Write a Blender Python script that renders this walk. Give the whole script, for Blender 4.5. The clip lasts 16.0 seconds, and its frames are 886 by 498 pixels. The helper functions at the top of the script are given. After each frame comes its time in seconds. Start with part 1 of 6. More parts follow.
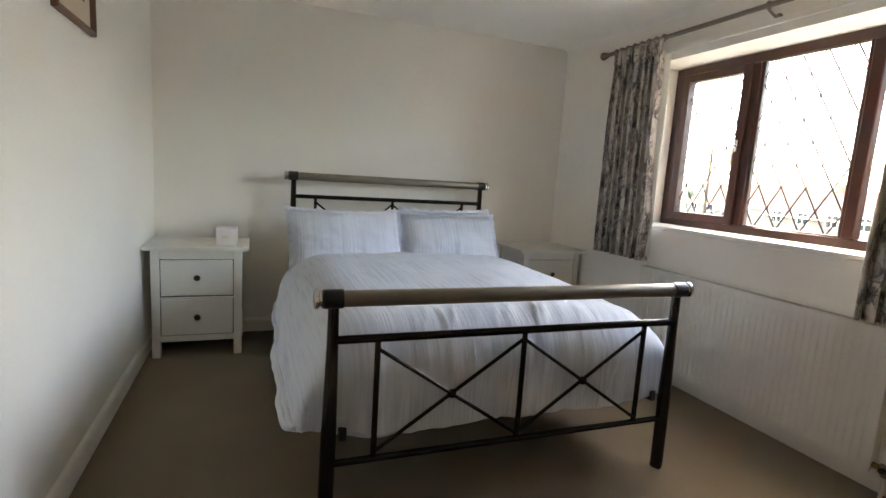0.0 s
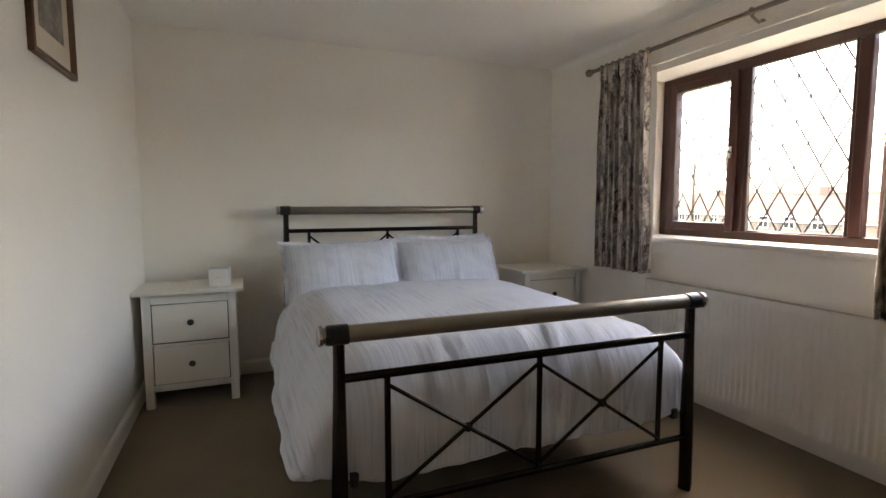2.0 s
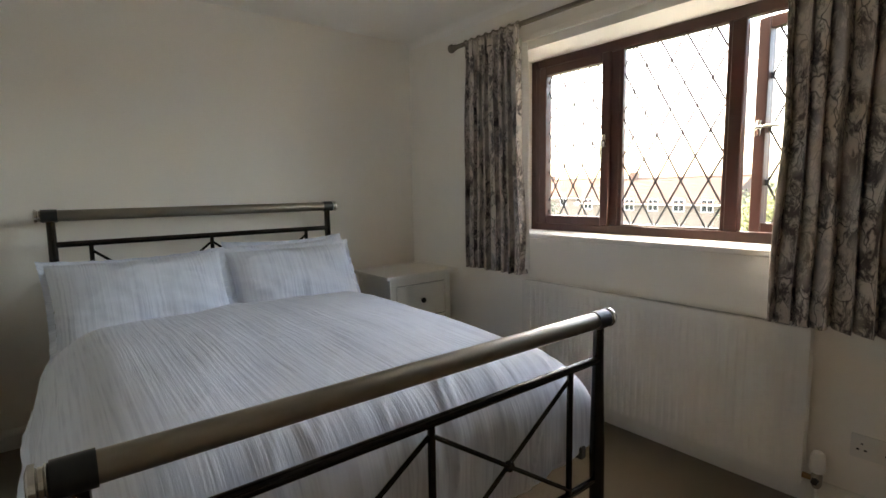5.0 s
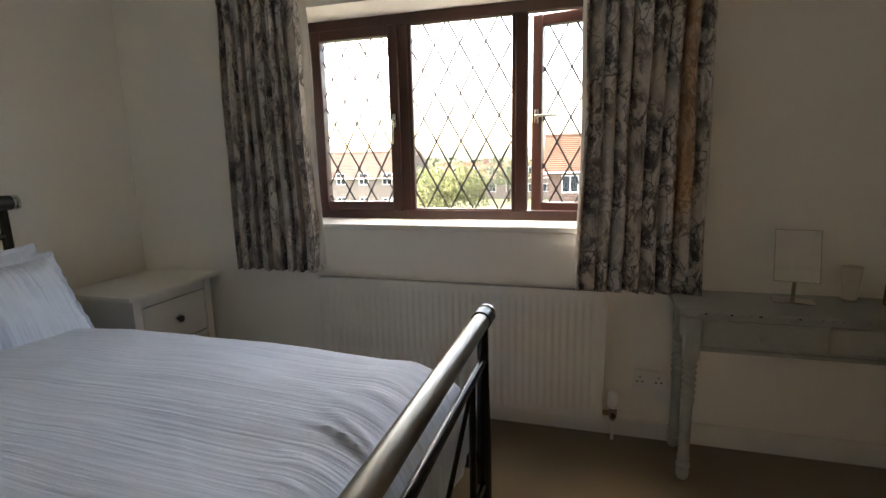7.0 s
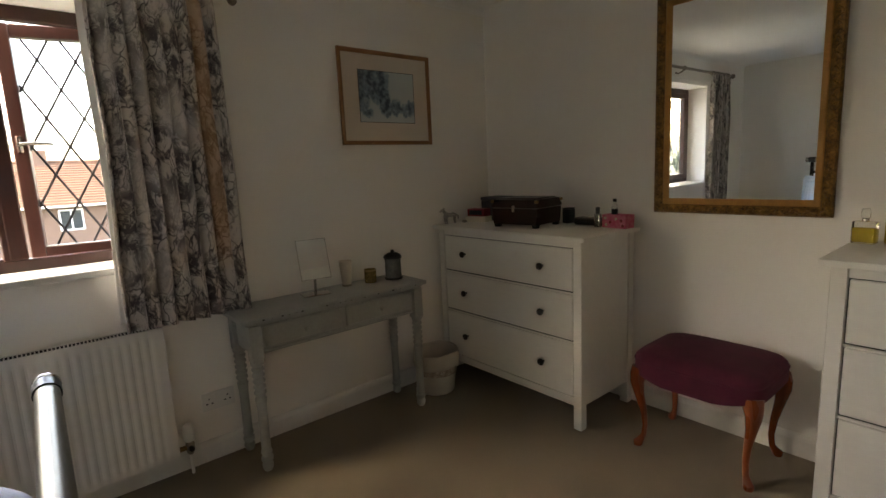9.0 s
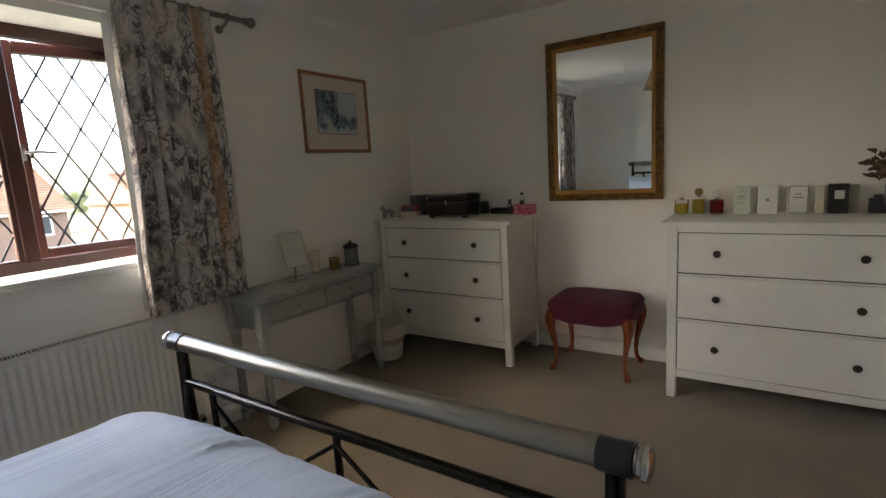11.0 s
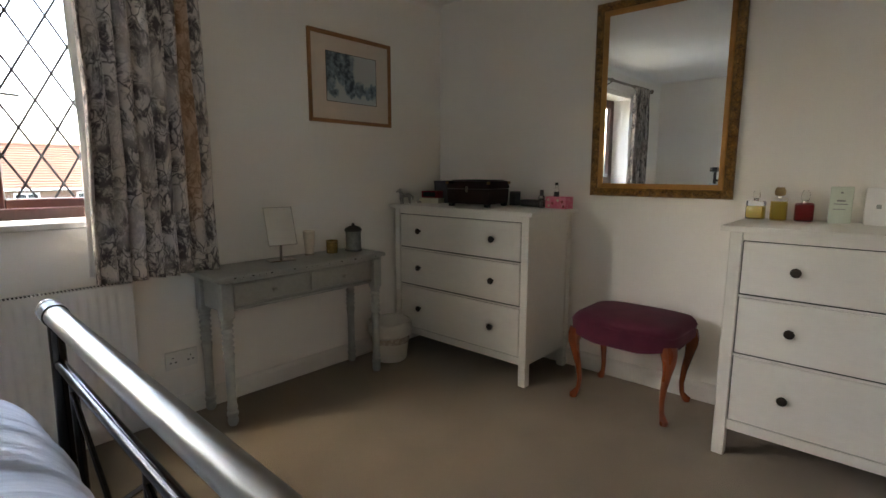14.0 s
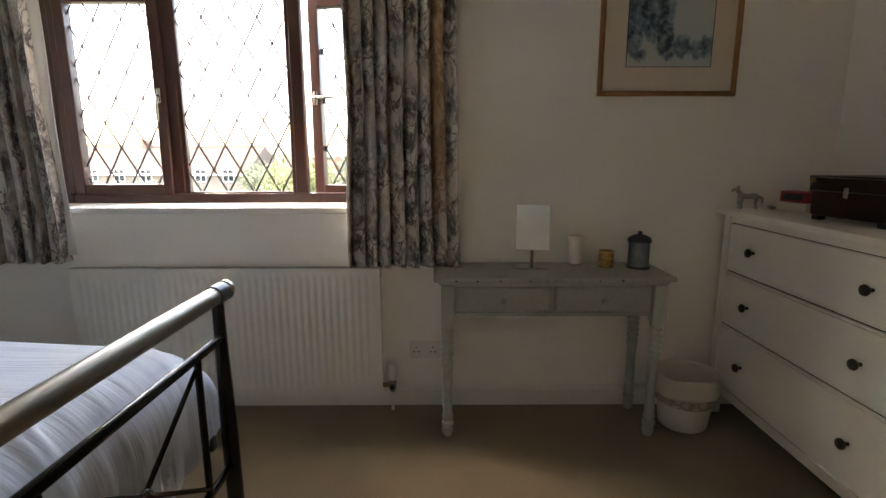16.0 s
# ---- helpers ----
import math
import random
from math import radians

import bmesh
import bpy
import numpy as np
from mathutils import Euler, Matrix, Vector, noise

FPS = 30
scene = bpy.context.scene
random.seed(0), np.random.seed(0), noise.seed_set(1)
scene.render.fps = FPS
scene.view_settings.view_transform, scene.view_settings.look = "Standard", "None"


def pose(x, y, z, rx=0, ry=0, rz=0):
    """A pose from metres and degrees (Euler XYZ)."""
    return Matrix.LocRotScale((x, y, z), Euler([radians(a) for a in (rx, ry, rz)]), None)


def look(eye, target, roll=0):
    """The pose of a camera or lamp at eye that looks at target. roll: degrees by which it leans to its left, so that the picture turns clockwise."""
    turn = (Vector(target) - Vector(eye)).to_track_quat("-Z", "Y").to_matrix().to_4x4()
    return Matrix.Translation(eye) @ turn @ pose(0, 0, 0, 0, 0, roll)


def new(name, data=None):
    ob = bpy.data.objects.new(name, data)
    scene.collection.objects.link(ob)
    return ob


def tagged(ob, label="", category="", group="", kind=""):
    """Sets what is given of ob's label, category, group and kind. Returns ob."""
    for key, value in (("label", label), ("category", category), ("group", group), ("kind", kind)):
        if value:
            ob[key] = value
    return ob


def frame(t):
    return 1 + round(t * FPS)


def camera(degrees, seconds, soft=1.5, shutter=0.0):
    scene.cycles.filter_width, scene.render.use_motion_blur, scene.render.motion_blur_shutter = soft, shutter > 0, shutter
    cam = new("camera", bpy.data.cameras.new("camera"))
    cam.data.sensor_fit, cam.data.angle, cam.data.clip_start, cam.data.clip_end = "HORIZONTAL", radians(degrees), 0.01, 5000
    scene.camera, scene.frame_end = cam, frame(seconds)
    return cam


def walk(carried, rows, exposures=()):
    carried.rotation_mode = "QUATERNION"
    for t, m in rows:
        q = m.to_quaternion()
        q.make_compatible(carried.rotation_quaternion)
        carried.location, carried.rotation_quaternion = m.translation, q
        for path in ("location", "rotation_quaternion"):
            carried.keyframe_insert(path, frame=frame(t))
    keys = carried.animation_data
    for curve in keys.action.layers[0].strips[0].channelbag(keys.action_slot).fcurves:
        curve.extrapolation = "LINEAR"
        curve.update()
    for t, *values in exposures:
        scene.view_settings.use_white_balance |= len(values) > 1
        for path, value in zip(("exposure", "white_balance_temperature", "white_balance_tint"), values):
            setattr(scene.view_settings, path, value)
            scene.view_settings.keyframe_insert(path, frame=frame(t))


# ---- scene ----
cam = camera(83.6, 16.0)
PATH = [
    (0, (0.123, 0.075, 1.196), (0.837, 1.921, 0.91), 3.6),
    (0.5, (0.121, 0.074, 1.172), (0.791, 1.906, 0.733), 4.6),
    (1, (0.133, 0.08, 1.176), (0.802, 1.908, 0.718), 3.3),
    (1.5, (0.112, 0.127, 1.191), (0.803, 1.974, 0.858), 1.1),
    (2, (0.11, 0.155, 1.181), (0.854, 2.003, 1.003), -0.1),
    (2.5, (0.113, 0.177, 1.176), (0.908, 2.009, 1.054), -0.2),
    (3, (0.131, 0.214, 1.181), (1.063, 1.979, 1.058), -0.1),
    (3.2, (0.154, 0.217, 1.175), (1.132, 1.958, 1.056), 0.0),
    (5.3, (0.365, 0.779, 1.241), (1.709, 2.237, 0.975), -0.7),
    (5.5, (0.364, 0.85, 1.248), (1.801, 2.214, 0.978), -0.4),
    (6, (0.302, 1.059, 1.272), (1.952, 2.153, 0.981), -1.2),
    (6.5, (0.327, 1.248, 1.257), (2.071, 2.178, 0.955), -1.5),
    (7, (0.314, 1.305, 1.287), (2.203, 1.859, 0.93), -1.2),
    (7.5, (0.239, 1.391, 1.298), (2.205, 1.39, 0.928), -1.5),
    (8, (0.212, 1.353, 1.337), (2.087, 0.795, 0.923), -1.9),
    (8.5, (0.218, 1.422, 1.316), (1.908, 0.403, 0.991), -2.0),
    (8.7, (0.202, 1.473, 1.307), (1.812, 0.329, 0.988), -2.4),
    (10.8, (0.165, 2.43, 1.311), (1.357, 0.853, 1.005), -2.9),
    (11, (0.155, 2.439, 1.306), (1.244, 0.792, 0.99), -3.5),
    (11.5, (0.149, 2.446, 1.295), (1.039, 0.686, 0.965), -2.8),
    (12, (0.156, 2.437, 1.265), (0.937, 0.627, 0.93), -2.9),
    (12.5, (0.178, 2.41, 1.237), (0.902, 0.56, 1.003), -3.6),
    (13, (0.175, 2.272, 1.208), (1.042, 0.476, 1.058), -3.0),
    (13.5, (0.129, 2.084, 1.199), (1.328, 0.494, 1.015), -2.2),
    (14, (0.129, 1.871, 1.171), (1.448, 0.398, 0.868), 0.1),
    (14.5, (0.182, 1.666, 1.182), (1.663, 0.369, 0.826), -0.9),
    (15, (0.177, 1.384, 1.192), (1.938, 0.496, 0.861), -3.8),
    (15.5, (0.242, 1.187, 1.192), (2.179, 0.84, 0.833), -2.8),
    (16, (0.325, 0.933, 1.203), (2.291, 0.924, 0.834), -0.1),
]
EXPOSURE = [(0, 5.02, 7650, 10), (0.5, 4.98, 7800, 10), (1.5, 4.78, 8000, 12), (2.0, 4.66, 8150, 15), (2.5, 4.56, 8150, 11), (5.5, 4.45, 7900, 10), (7, 4.2, 7950, 10), (8.5, 4.29, 8150, 10), (11, 4.35, 7100, 10), (11.5, 4.55, 7400, 10), (12.5, 5.03, 7600, 10), (13.5, 4.8, 7000, 10), (14.5, 4.57, 7100, 10), (16, 4.63, 7500, 10)]
walk(cam, [(t, look(eye, target, roll)) for t, eye, target, roll in PATH], EXPOSURE)

# ---- world, sun, exposure ----
scene.cycles.max_bounces, scene.cycles.diffuse_bounces = 16, 12
world = bpy.data.worlds.new("sky")
scene.world = world
world.use_nodes = True
wn = world.node_tree
sky = wn.nodes.new("ShaderNodeTexSky")
sky.sky_type, sky.sun_disc = "NISHITA", False
sky.sun_elevation, sky.sun_rotation = radians(45), radians(16)
sky.air_density, sky.dust_density, sky.ozone_density = 1.0, 4.0, 1.0
wn.links.new(sky.outputs[0], wn.nodes["Background"].inputs[0])
wn.nodes["Background"].inputs[1].default_value = 0.15
sun_data = bpy.data.lights.new("sun", "SUN")
sun_data.energy, sun_data.angle, sun_data.color = 0.6, radians(24), (1.0, 0.95, 0.88)
sun_ob = new("sun", sun_data)
sun_ob.matrix_world = look((5.5, 19.2, 20), (0, 0, 0))
# a portal in the window opening guides the sky's light into the room; it gives none itself
portal_data = bpy.data.lights.new("window_portal", "AREA")
portal_data.shape, portal_data.size, portal_data.size_y = "RECTANGLE", 1.8, 1.04
portal_data.cycles.is_portal = True
portal = new("window_portal", portal_data)
portal.matrix_world = look((2.80, 1.9275, 1.4925), (0, 1.9275, 1.4925))


# ---- materials ----
def mat(name, base, rough=0.5, metal=0.0, vary=0.12, scale=6.0, grain=60.0, bump=0.05, second=None, coat=0.0, sheen=0.0, spec=0.5, stretch=(1, 1, 1), dist=0.002):
    """Two scales of variation in colour, a fine relief."""
    m = bpy.data.materials.new(name)
    m.use_nodes = True
    n, l = m.node_tree.nodes, m.node_tree.links
    b = n["Principled BSDF"]
    co = n.new("ShaderNodeTexCoord")
    mp = n.new("ShaderNodeMapping")
    mp.inputs["Scale"].default_value = stretch
    l.new(co.outputs["Object"], mp.inputs[0])
    big, fine = n.new("ShaderNodeTexNoise"), n.new("ShaderNodeTexNoise")
    big.inputs["Scale"].default_value, fine.inputs["Scale"].default_value = scale, grain
    big.inputs["Detail"].default_value, fine.inputs["Detail"].default_value = 3, 4
    for t in (big, fine):
        l.new(mp.outputs[0], t.inputs["Vector"])
    mixf = n.new("ShaderNodeMix")
    mixf.inputs[0].default_value = 0.45
    l.new(big.outputs[0], mixf.inputs[2])
    l.new(fine.outputs[0], mixf.inputs[3])
    ramp = n.new("ShaderNodeValToRGB")
    lo = second if second else tuple(c * (1 - vary) for c in base)
    hi = base if second else tuple(min(1, c * (1 + vary * 0.6)) for c in base)
    ramp.color_ramp.elements[0].position, ramp.color_ramp.elements[1].position = 0.34, 0.66
    ramp.color_ramp.elements[0].color, ramp.color_ramp.elements[1].color = (*lo, 1), (*hi, 1)
    l.new(mixf.outputs[0], ramp.inputs[0])
    l.new(ramp.outputs[0], b.inputs["Base Color"])
    b.inputs["Metallic"].default_value = metal
    mr = n.new("ShaderNodeMapRange")
    mr.inputs[3].default_value, mr.inputs[4].default_value = max(0.02, rough - 0.08), min(1, rough + 0.08)
    l.new(big.outputs[0], mr.inputs[0])
    l.new(mr.outputs[0], b.inputs["Roughness"])
    b.inputs["Coat Weight"].default_value = coat
    b.inputs["Sheen Weight"].default_value = sheen
    b.inputs["Specular IOR Level"].default_value = spec
    if bump:
        bp = n.new("ShaderNodeBump")
        bp.inputs["Strength"].default_value, bp.inputs["Distance"].default_value = bump, dist
        l.new(fine.outputs[0], bp.inputs["Height"])
        l.new(bp.outputs[0], b.inputs["Normal"])
    return m


def glass(name, tint=(1, 1, 1), rough=0.0, clear=1.0):
    m = bpy.data.materials.new(name)
    m.use_nodes = True
    b = m.node_tree.nodes["Principled BSDF"]
    b.inputs["Base Color"].default_value = (*tint, 1)
    b.inputs["Transmission Weight"].default_value = clear
    b.inputs["Roughness"].default_value = rough
    b.inputs["IOR"].default_value = 1.45
    return m


def striped_cloth(name, base, line, relief=0.4):
    """Woven cotton with thin uneven pinstripes along the cloth's length and crinkles between them."""
    m = bpy.data.materials.new(name)
    m.use_nodes = True
    n, l = m.node_tree.nodes, m.node_tree.links
    b = n["Principled BSDF"]
    uv = n.new("ShaderNodeUVMap")
    mp = n.new("ShaderNodeMapping")
    mp.inputs["Scale"].default_value = (1, 0.022, 1)
    l.new(uv.outputs[0], mp.inputs[0])
    a, c = n.new("ShaderNodeTexNoise"), n.new("ShaderNodeTexNoise")
    a.inputs["Scale"].default_value, a.inputs["Detail"].default_value = 95, 4
    c.inputs["Scale"].default_value, c.inputs["Detail"].default_value = 70, 5
    l.new(mp.outputs[0], a.inputs["Vector"])
    l.new(mp.outputs[0], c.inputs["Vector"])
    r = n.new("ShaderNodeValToRGB")
    e = r.color_ramp.elements
    e[0].position, e[1].position = 0.38, 0.54
    e[0].color, e[1].color = (*line, 1), (*base, 1)
    l.new(a.outputs[0], r.inputs[0])
    # the stripes fade in and out over the cloth
    fade, reach, tint = n.new("ShaderNodeTexNoise"), n.new("ShaderNodeMapRange"), n.new("ShaderNodeMix")
    fade.inputs["Scale"].default_value, fade.inputs["Detail"].default_value = 5, 3
    reach.inputs[1].default_value, reach.inputs[2].default_value, reach.inputs[3].default_value = 0.35, 0.68, 0.1
    tint.data_type = "RGBA"
    tint.inputs[6].default_value = (*base, 1)
    l.new(uv.outputs[0], fade.inputs["Vector"])
    l.new(fade.outputs[0], reach.inputs[0])
    l.new(reach.outputs[0], tint.inputs[0])
    l.new(r.outputs[0], tint.inputs[7])
    l.new(tint.outputs[2], b.inputs["Base Color"])
    b.inputs["Roughness"].default_value = 0.85
    b.inputs["Sheen Weight"].default_value = 0.15
    weave = n.new("ShaderNodeTexNoise")
    weave.inputs["Scale"].default_value = 500
    l.new(uv.outputs[0], weave.inputs["Vector"])
    add = n.new("ShaderNodeMath")
    add.operation = "MULTIPLY_ADD"
    add.inputs[1].default_value = 0.15
    l.new(weave.outputs[0], add.inputs[0])
    l.new(c.outputs[0], add.inputs[2])
    bp = n.new("ShaderNodeBump")
    bp.inputs["Strength"].default_value, bp.inputs["Distance"].default_value = relief, 0.009
    l.new(add.outputs[0], bp.inputs["Height"])
    l.new(bp.outputs[0], b.inputs["Normal"])
    return m


def printed_curtain(name):
    """Cream lined curtain cloth with a dark purple-brown branch and flower print; some light comes through it."""
    m = bpy.data.materials.new(name)
    m.use_nodes = True
    n, l = m.node_tree.nodes, m.node_tree.links
    b, out = n["Principled BSDF"], n["Material Output"]
    uv = n.new("ShaderNodeUVMap")
    warp = n.new("ShaderNodeTexNoise")
    warp.inputs["Scale"].default_value, warp.inputs["Detail"].default_value = 9, 3
    l.new(uv.outputs[0], warp.inputs["Vector"])
    mixv = n.new("ShaderNodeVectorMath")
    mixv.operation = "MULTIPLY_ADD"
    mixv.inputs[1].default_value = (0.16, 0.16, 0.16)
    l.new(warp.outputs["Color"], mixv.inputs[0])
    l.new(uv.outputs[0], mixv.inputs[2])
    stems = n.new("ShaderNodeTexVoronoi")
    stems.feature = "DISTANCE_TO_EDGE"
    stems.inputs["Scale"].default_value = 16
    l.new(mixv.outputs[0], stems.inputs["Vector"])
    flowers = n.new("ShaderNodeTexNoise")
    flowers.inputs["Scale"].default_value, flowers.inputs["Detail"].default_value, flowers.inputs["Roughness"].default_value = 15, 8, 0.75
    l.new(mixv.outputs[0], flowers.inputs["Vector"])
    r1, r2 = n.new("ShaderNodeValToRGB"), n.new("ShaderNodeValToRGB")
    for r, lo, hi in ((r1, 0.0, 0.06), (r2, 0.46, 0.56)):
        r.color_ramp.elements[0].position, r.color_ramp.elements[1].position = lo, hi
    r1.color_ramp.elements[0].color, r1.color_ramp.elements[1].color = (1, 1, 1, 1), (0, 0, 0, 1)
    l.new(stems.outputs["Distance"], r1.inputs[0])
    l.new(flowers.outputs[0], r2.inputs[0])
    spread = n.new("ShaderNodeTexNoise")
    spread.inputs["Scale"].default_value, spread.inputs["Detail"].default_value = 6.5, 2
    l.new(uv.outputs[0], spread.inputs["Vector"])
    patch = n.new("ShaderNodeValToRGB")
    patch.color_ramp.elements[0].position, patch.color_ramp.elements[1].position = 0.38, 0.52
    patch.color_ramp.elements[0].color = (0.35, 0.35, 0.35, 1)
    l.new(spread.outputs[0], patch.inputs[0])
    mul = n.new("ShaderNodeMath")
    mul.operation = "MULTIPLY"
    l.new(r1.outputs[0], mul.inputs[0])
    l.new(patch.outputs[0], mul.inputs[1])
    mx = n.new("ShaderNodeMath")
    mx.operation = "MAXIMUM"
    clumps = n.new("ShaderNodeMath")
    clumps.operation = "MULTIPLY"
    l.new(r2.outputs[0], clumps.inputs[0])
    l.new(patch.outputs[0], clumps.inputs[1])
    wash = n.new("ShaderNodeMath")
    wash.operation = "MULTIPLY"
    wash.inputs[1].default_value = 0.92
    l.new(clumps.outputs[0], wash.inputs[0])
    l.new(mul.outputs[0], mx.inputs[0])
    l.new(wash.outputs[0], mx.inputs[1])
    col = n.new("ShaderNodeMix")
    col.data_type = "RGBA"
    col.inputs[6].default_value, col.inputs[7].default_value = (0.60, 0.545, 0.49, 1), (0.045, 0.034, 0.038, 1)
    l.new(mx.outputs[0], col.inputs[0])
    l.new(col.outputs[2], b.inputs["Base Color"])
    b.inputs["Roughness"].default_value, b.inputs["Sheen Weight"].default_value = 0.9, 0.1
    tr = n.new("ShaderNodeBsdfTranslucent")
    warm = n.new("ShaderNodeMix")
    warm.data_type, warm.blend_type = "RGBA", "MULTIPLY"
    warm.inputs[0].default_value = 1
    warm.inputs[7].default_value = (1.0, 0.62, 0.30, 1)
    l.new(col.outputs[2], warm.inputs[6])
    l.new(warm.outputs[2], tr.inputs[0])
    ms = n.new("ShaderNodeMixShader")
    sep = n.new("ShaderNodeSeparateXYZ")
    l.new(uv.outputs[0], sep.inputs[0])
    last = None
    # mask of the strip with imitated daylight glow; translucency is raised there too
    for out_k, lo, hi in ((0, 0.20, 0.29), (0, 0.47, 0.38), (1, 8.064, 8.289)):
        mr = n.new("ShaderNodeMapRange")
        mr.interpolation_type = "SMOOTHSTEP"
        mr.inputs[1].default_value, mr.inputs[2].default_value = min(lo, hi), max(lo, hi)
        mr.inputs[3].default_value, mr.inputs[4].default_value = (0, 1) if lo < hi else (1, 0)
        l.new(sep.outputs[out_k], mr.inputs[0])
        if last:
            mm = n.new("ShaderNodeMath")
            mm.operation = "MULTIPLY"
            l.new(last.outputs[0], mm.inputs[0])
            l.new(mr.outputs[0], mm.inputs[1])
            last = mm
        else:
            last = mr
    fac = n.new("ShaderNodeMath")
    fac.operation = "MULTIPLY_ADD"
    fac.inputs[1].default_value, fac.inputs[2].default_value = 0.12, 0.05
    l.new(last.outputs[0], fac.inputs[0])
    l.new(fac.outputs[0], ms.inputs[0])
    # glow of daylight behind the cloth, put into the base colour as tan
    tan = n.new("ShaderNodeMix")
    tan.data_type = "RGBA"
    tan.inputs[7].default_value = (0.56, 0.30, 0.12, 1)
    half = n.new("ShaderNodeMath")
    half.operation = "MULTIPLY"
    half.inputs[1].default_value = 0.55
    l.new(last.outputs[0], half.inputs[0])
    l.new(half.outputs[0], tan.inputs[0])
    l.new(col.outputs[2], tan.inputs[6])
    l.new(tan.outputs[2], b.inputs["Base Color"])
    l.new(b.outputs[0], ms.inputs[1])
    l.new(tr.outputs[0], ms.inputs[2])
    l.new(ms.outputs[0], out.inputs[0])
    return m


def pine(name, base=(0.56, 0.225, 0.050), dark=(0.35, 0.115, 0.024)):
    m = bpy.data.materials.new(name)
    m.use_nodes = True
    n, l = m.node_tree.nodes, m.node_tree.links
    b = n["Principled BSDF"]
    co, mp = n.new("ShaderNodeTexCoord"), n.new("ShaderNodeMapping")
    mp.inputs["Scale"].default_value = (1, 1, 0.08)
    l.new(co.outputs["Object"], mp.inputs[0])
    g = n.new("ShaderNodeTexNoise")
    g.inputs["Scale"].default_value, g.inputs["Detail"].default_value, g.inputs["Distortion"].default_value = 38, 5, 0.8
    l.new(mp.outputs[0], g.inputs["Vector"])
    r = n.new("ShaderNodeValToRGB")
    r.color_ramp.elements[0].position, r.color_ramp.elements[1].position = 0.3, 0.65
    r.color_ramp.elements[0].color, r.color_ramp.elements[1].color = (*dark, 1), (*base, 1)
    l.new(g.outputs[0], r.inputs[0])
    kn = n.new("ShaderNodeTexVoronoi")
    kn.inputs["Scale"].default_value = 5.5
    mp2 = n.new("ShaderNodeMapping")
    mp2.inputs["Scale"].default_value = (1, 1, 0.6)
    l.new(co.outputs["Object"], mp2.inputs[0])
    l.new(mp2.outputs[0], kn.inputs["Vector"])
    kr = n.new("ShaderNodeValToRGB")
    kr.color_ramp.elements[0].position, kr.color_ramp.elements[1].position = 0.07, 0.13
    l.new(kn.outputs["Distance"], kr.inputs[0])
    mx = n.new("ShaderNodeMix")
    mx.data_type = "RGBA"
    mx.inputs[6].default_value = (0.10, 0.03, 0.012, 1)
    l.new(kr.outputs[0], mx.inputs[0])
    l.new(r.outputs[0], mx.inputs[7])
    l.new(mx.outputs[2], b.inputs["Base Color"])
    b.inputs["Roughness"].default_value = 0.42
    bp = n.new("ShaderNodeBump")
    bp.inputs["Strength"].default_value, bp.inputs["Distance"].default_value = 0.1, 0.002
    l.new(g.outputs[0], bp.inputs["Height"])
    l.new(bp.outputs[0], b.inputs["Normal"])
    return m


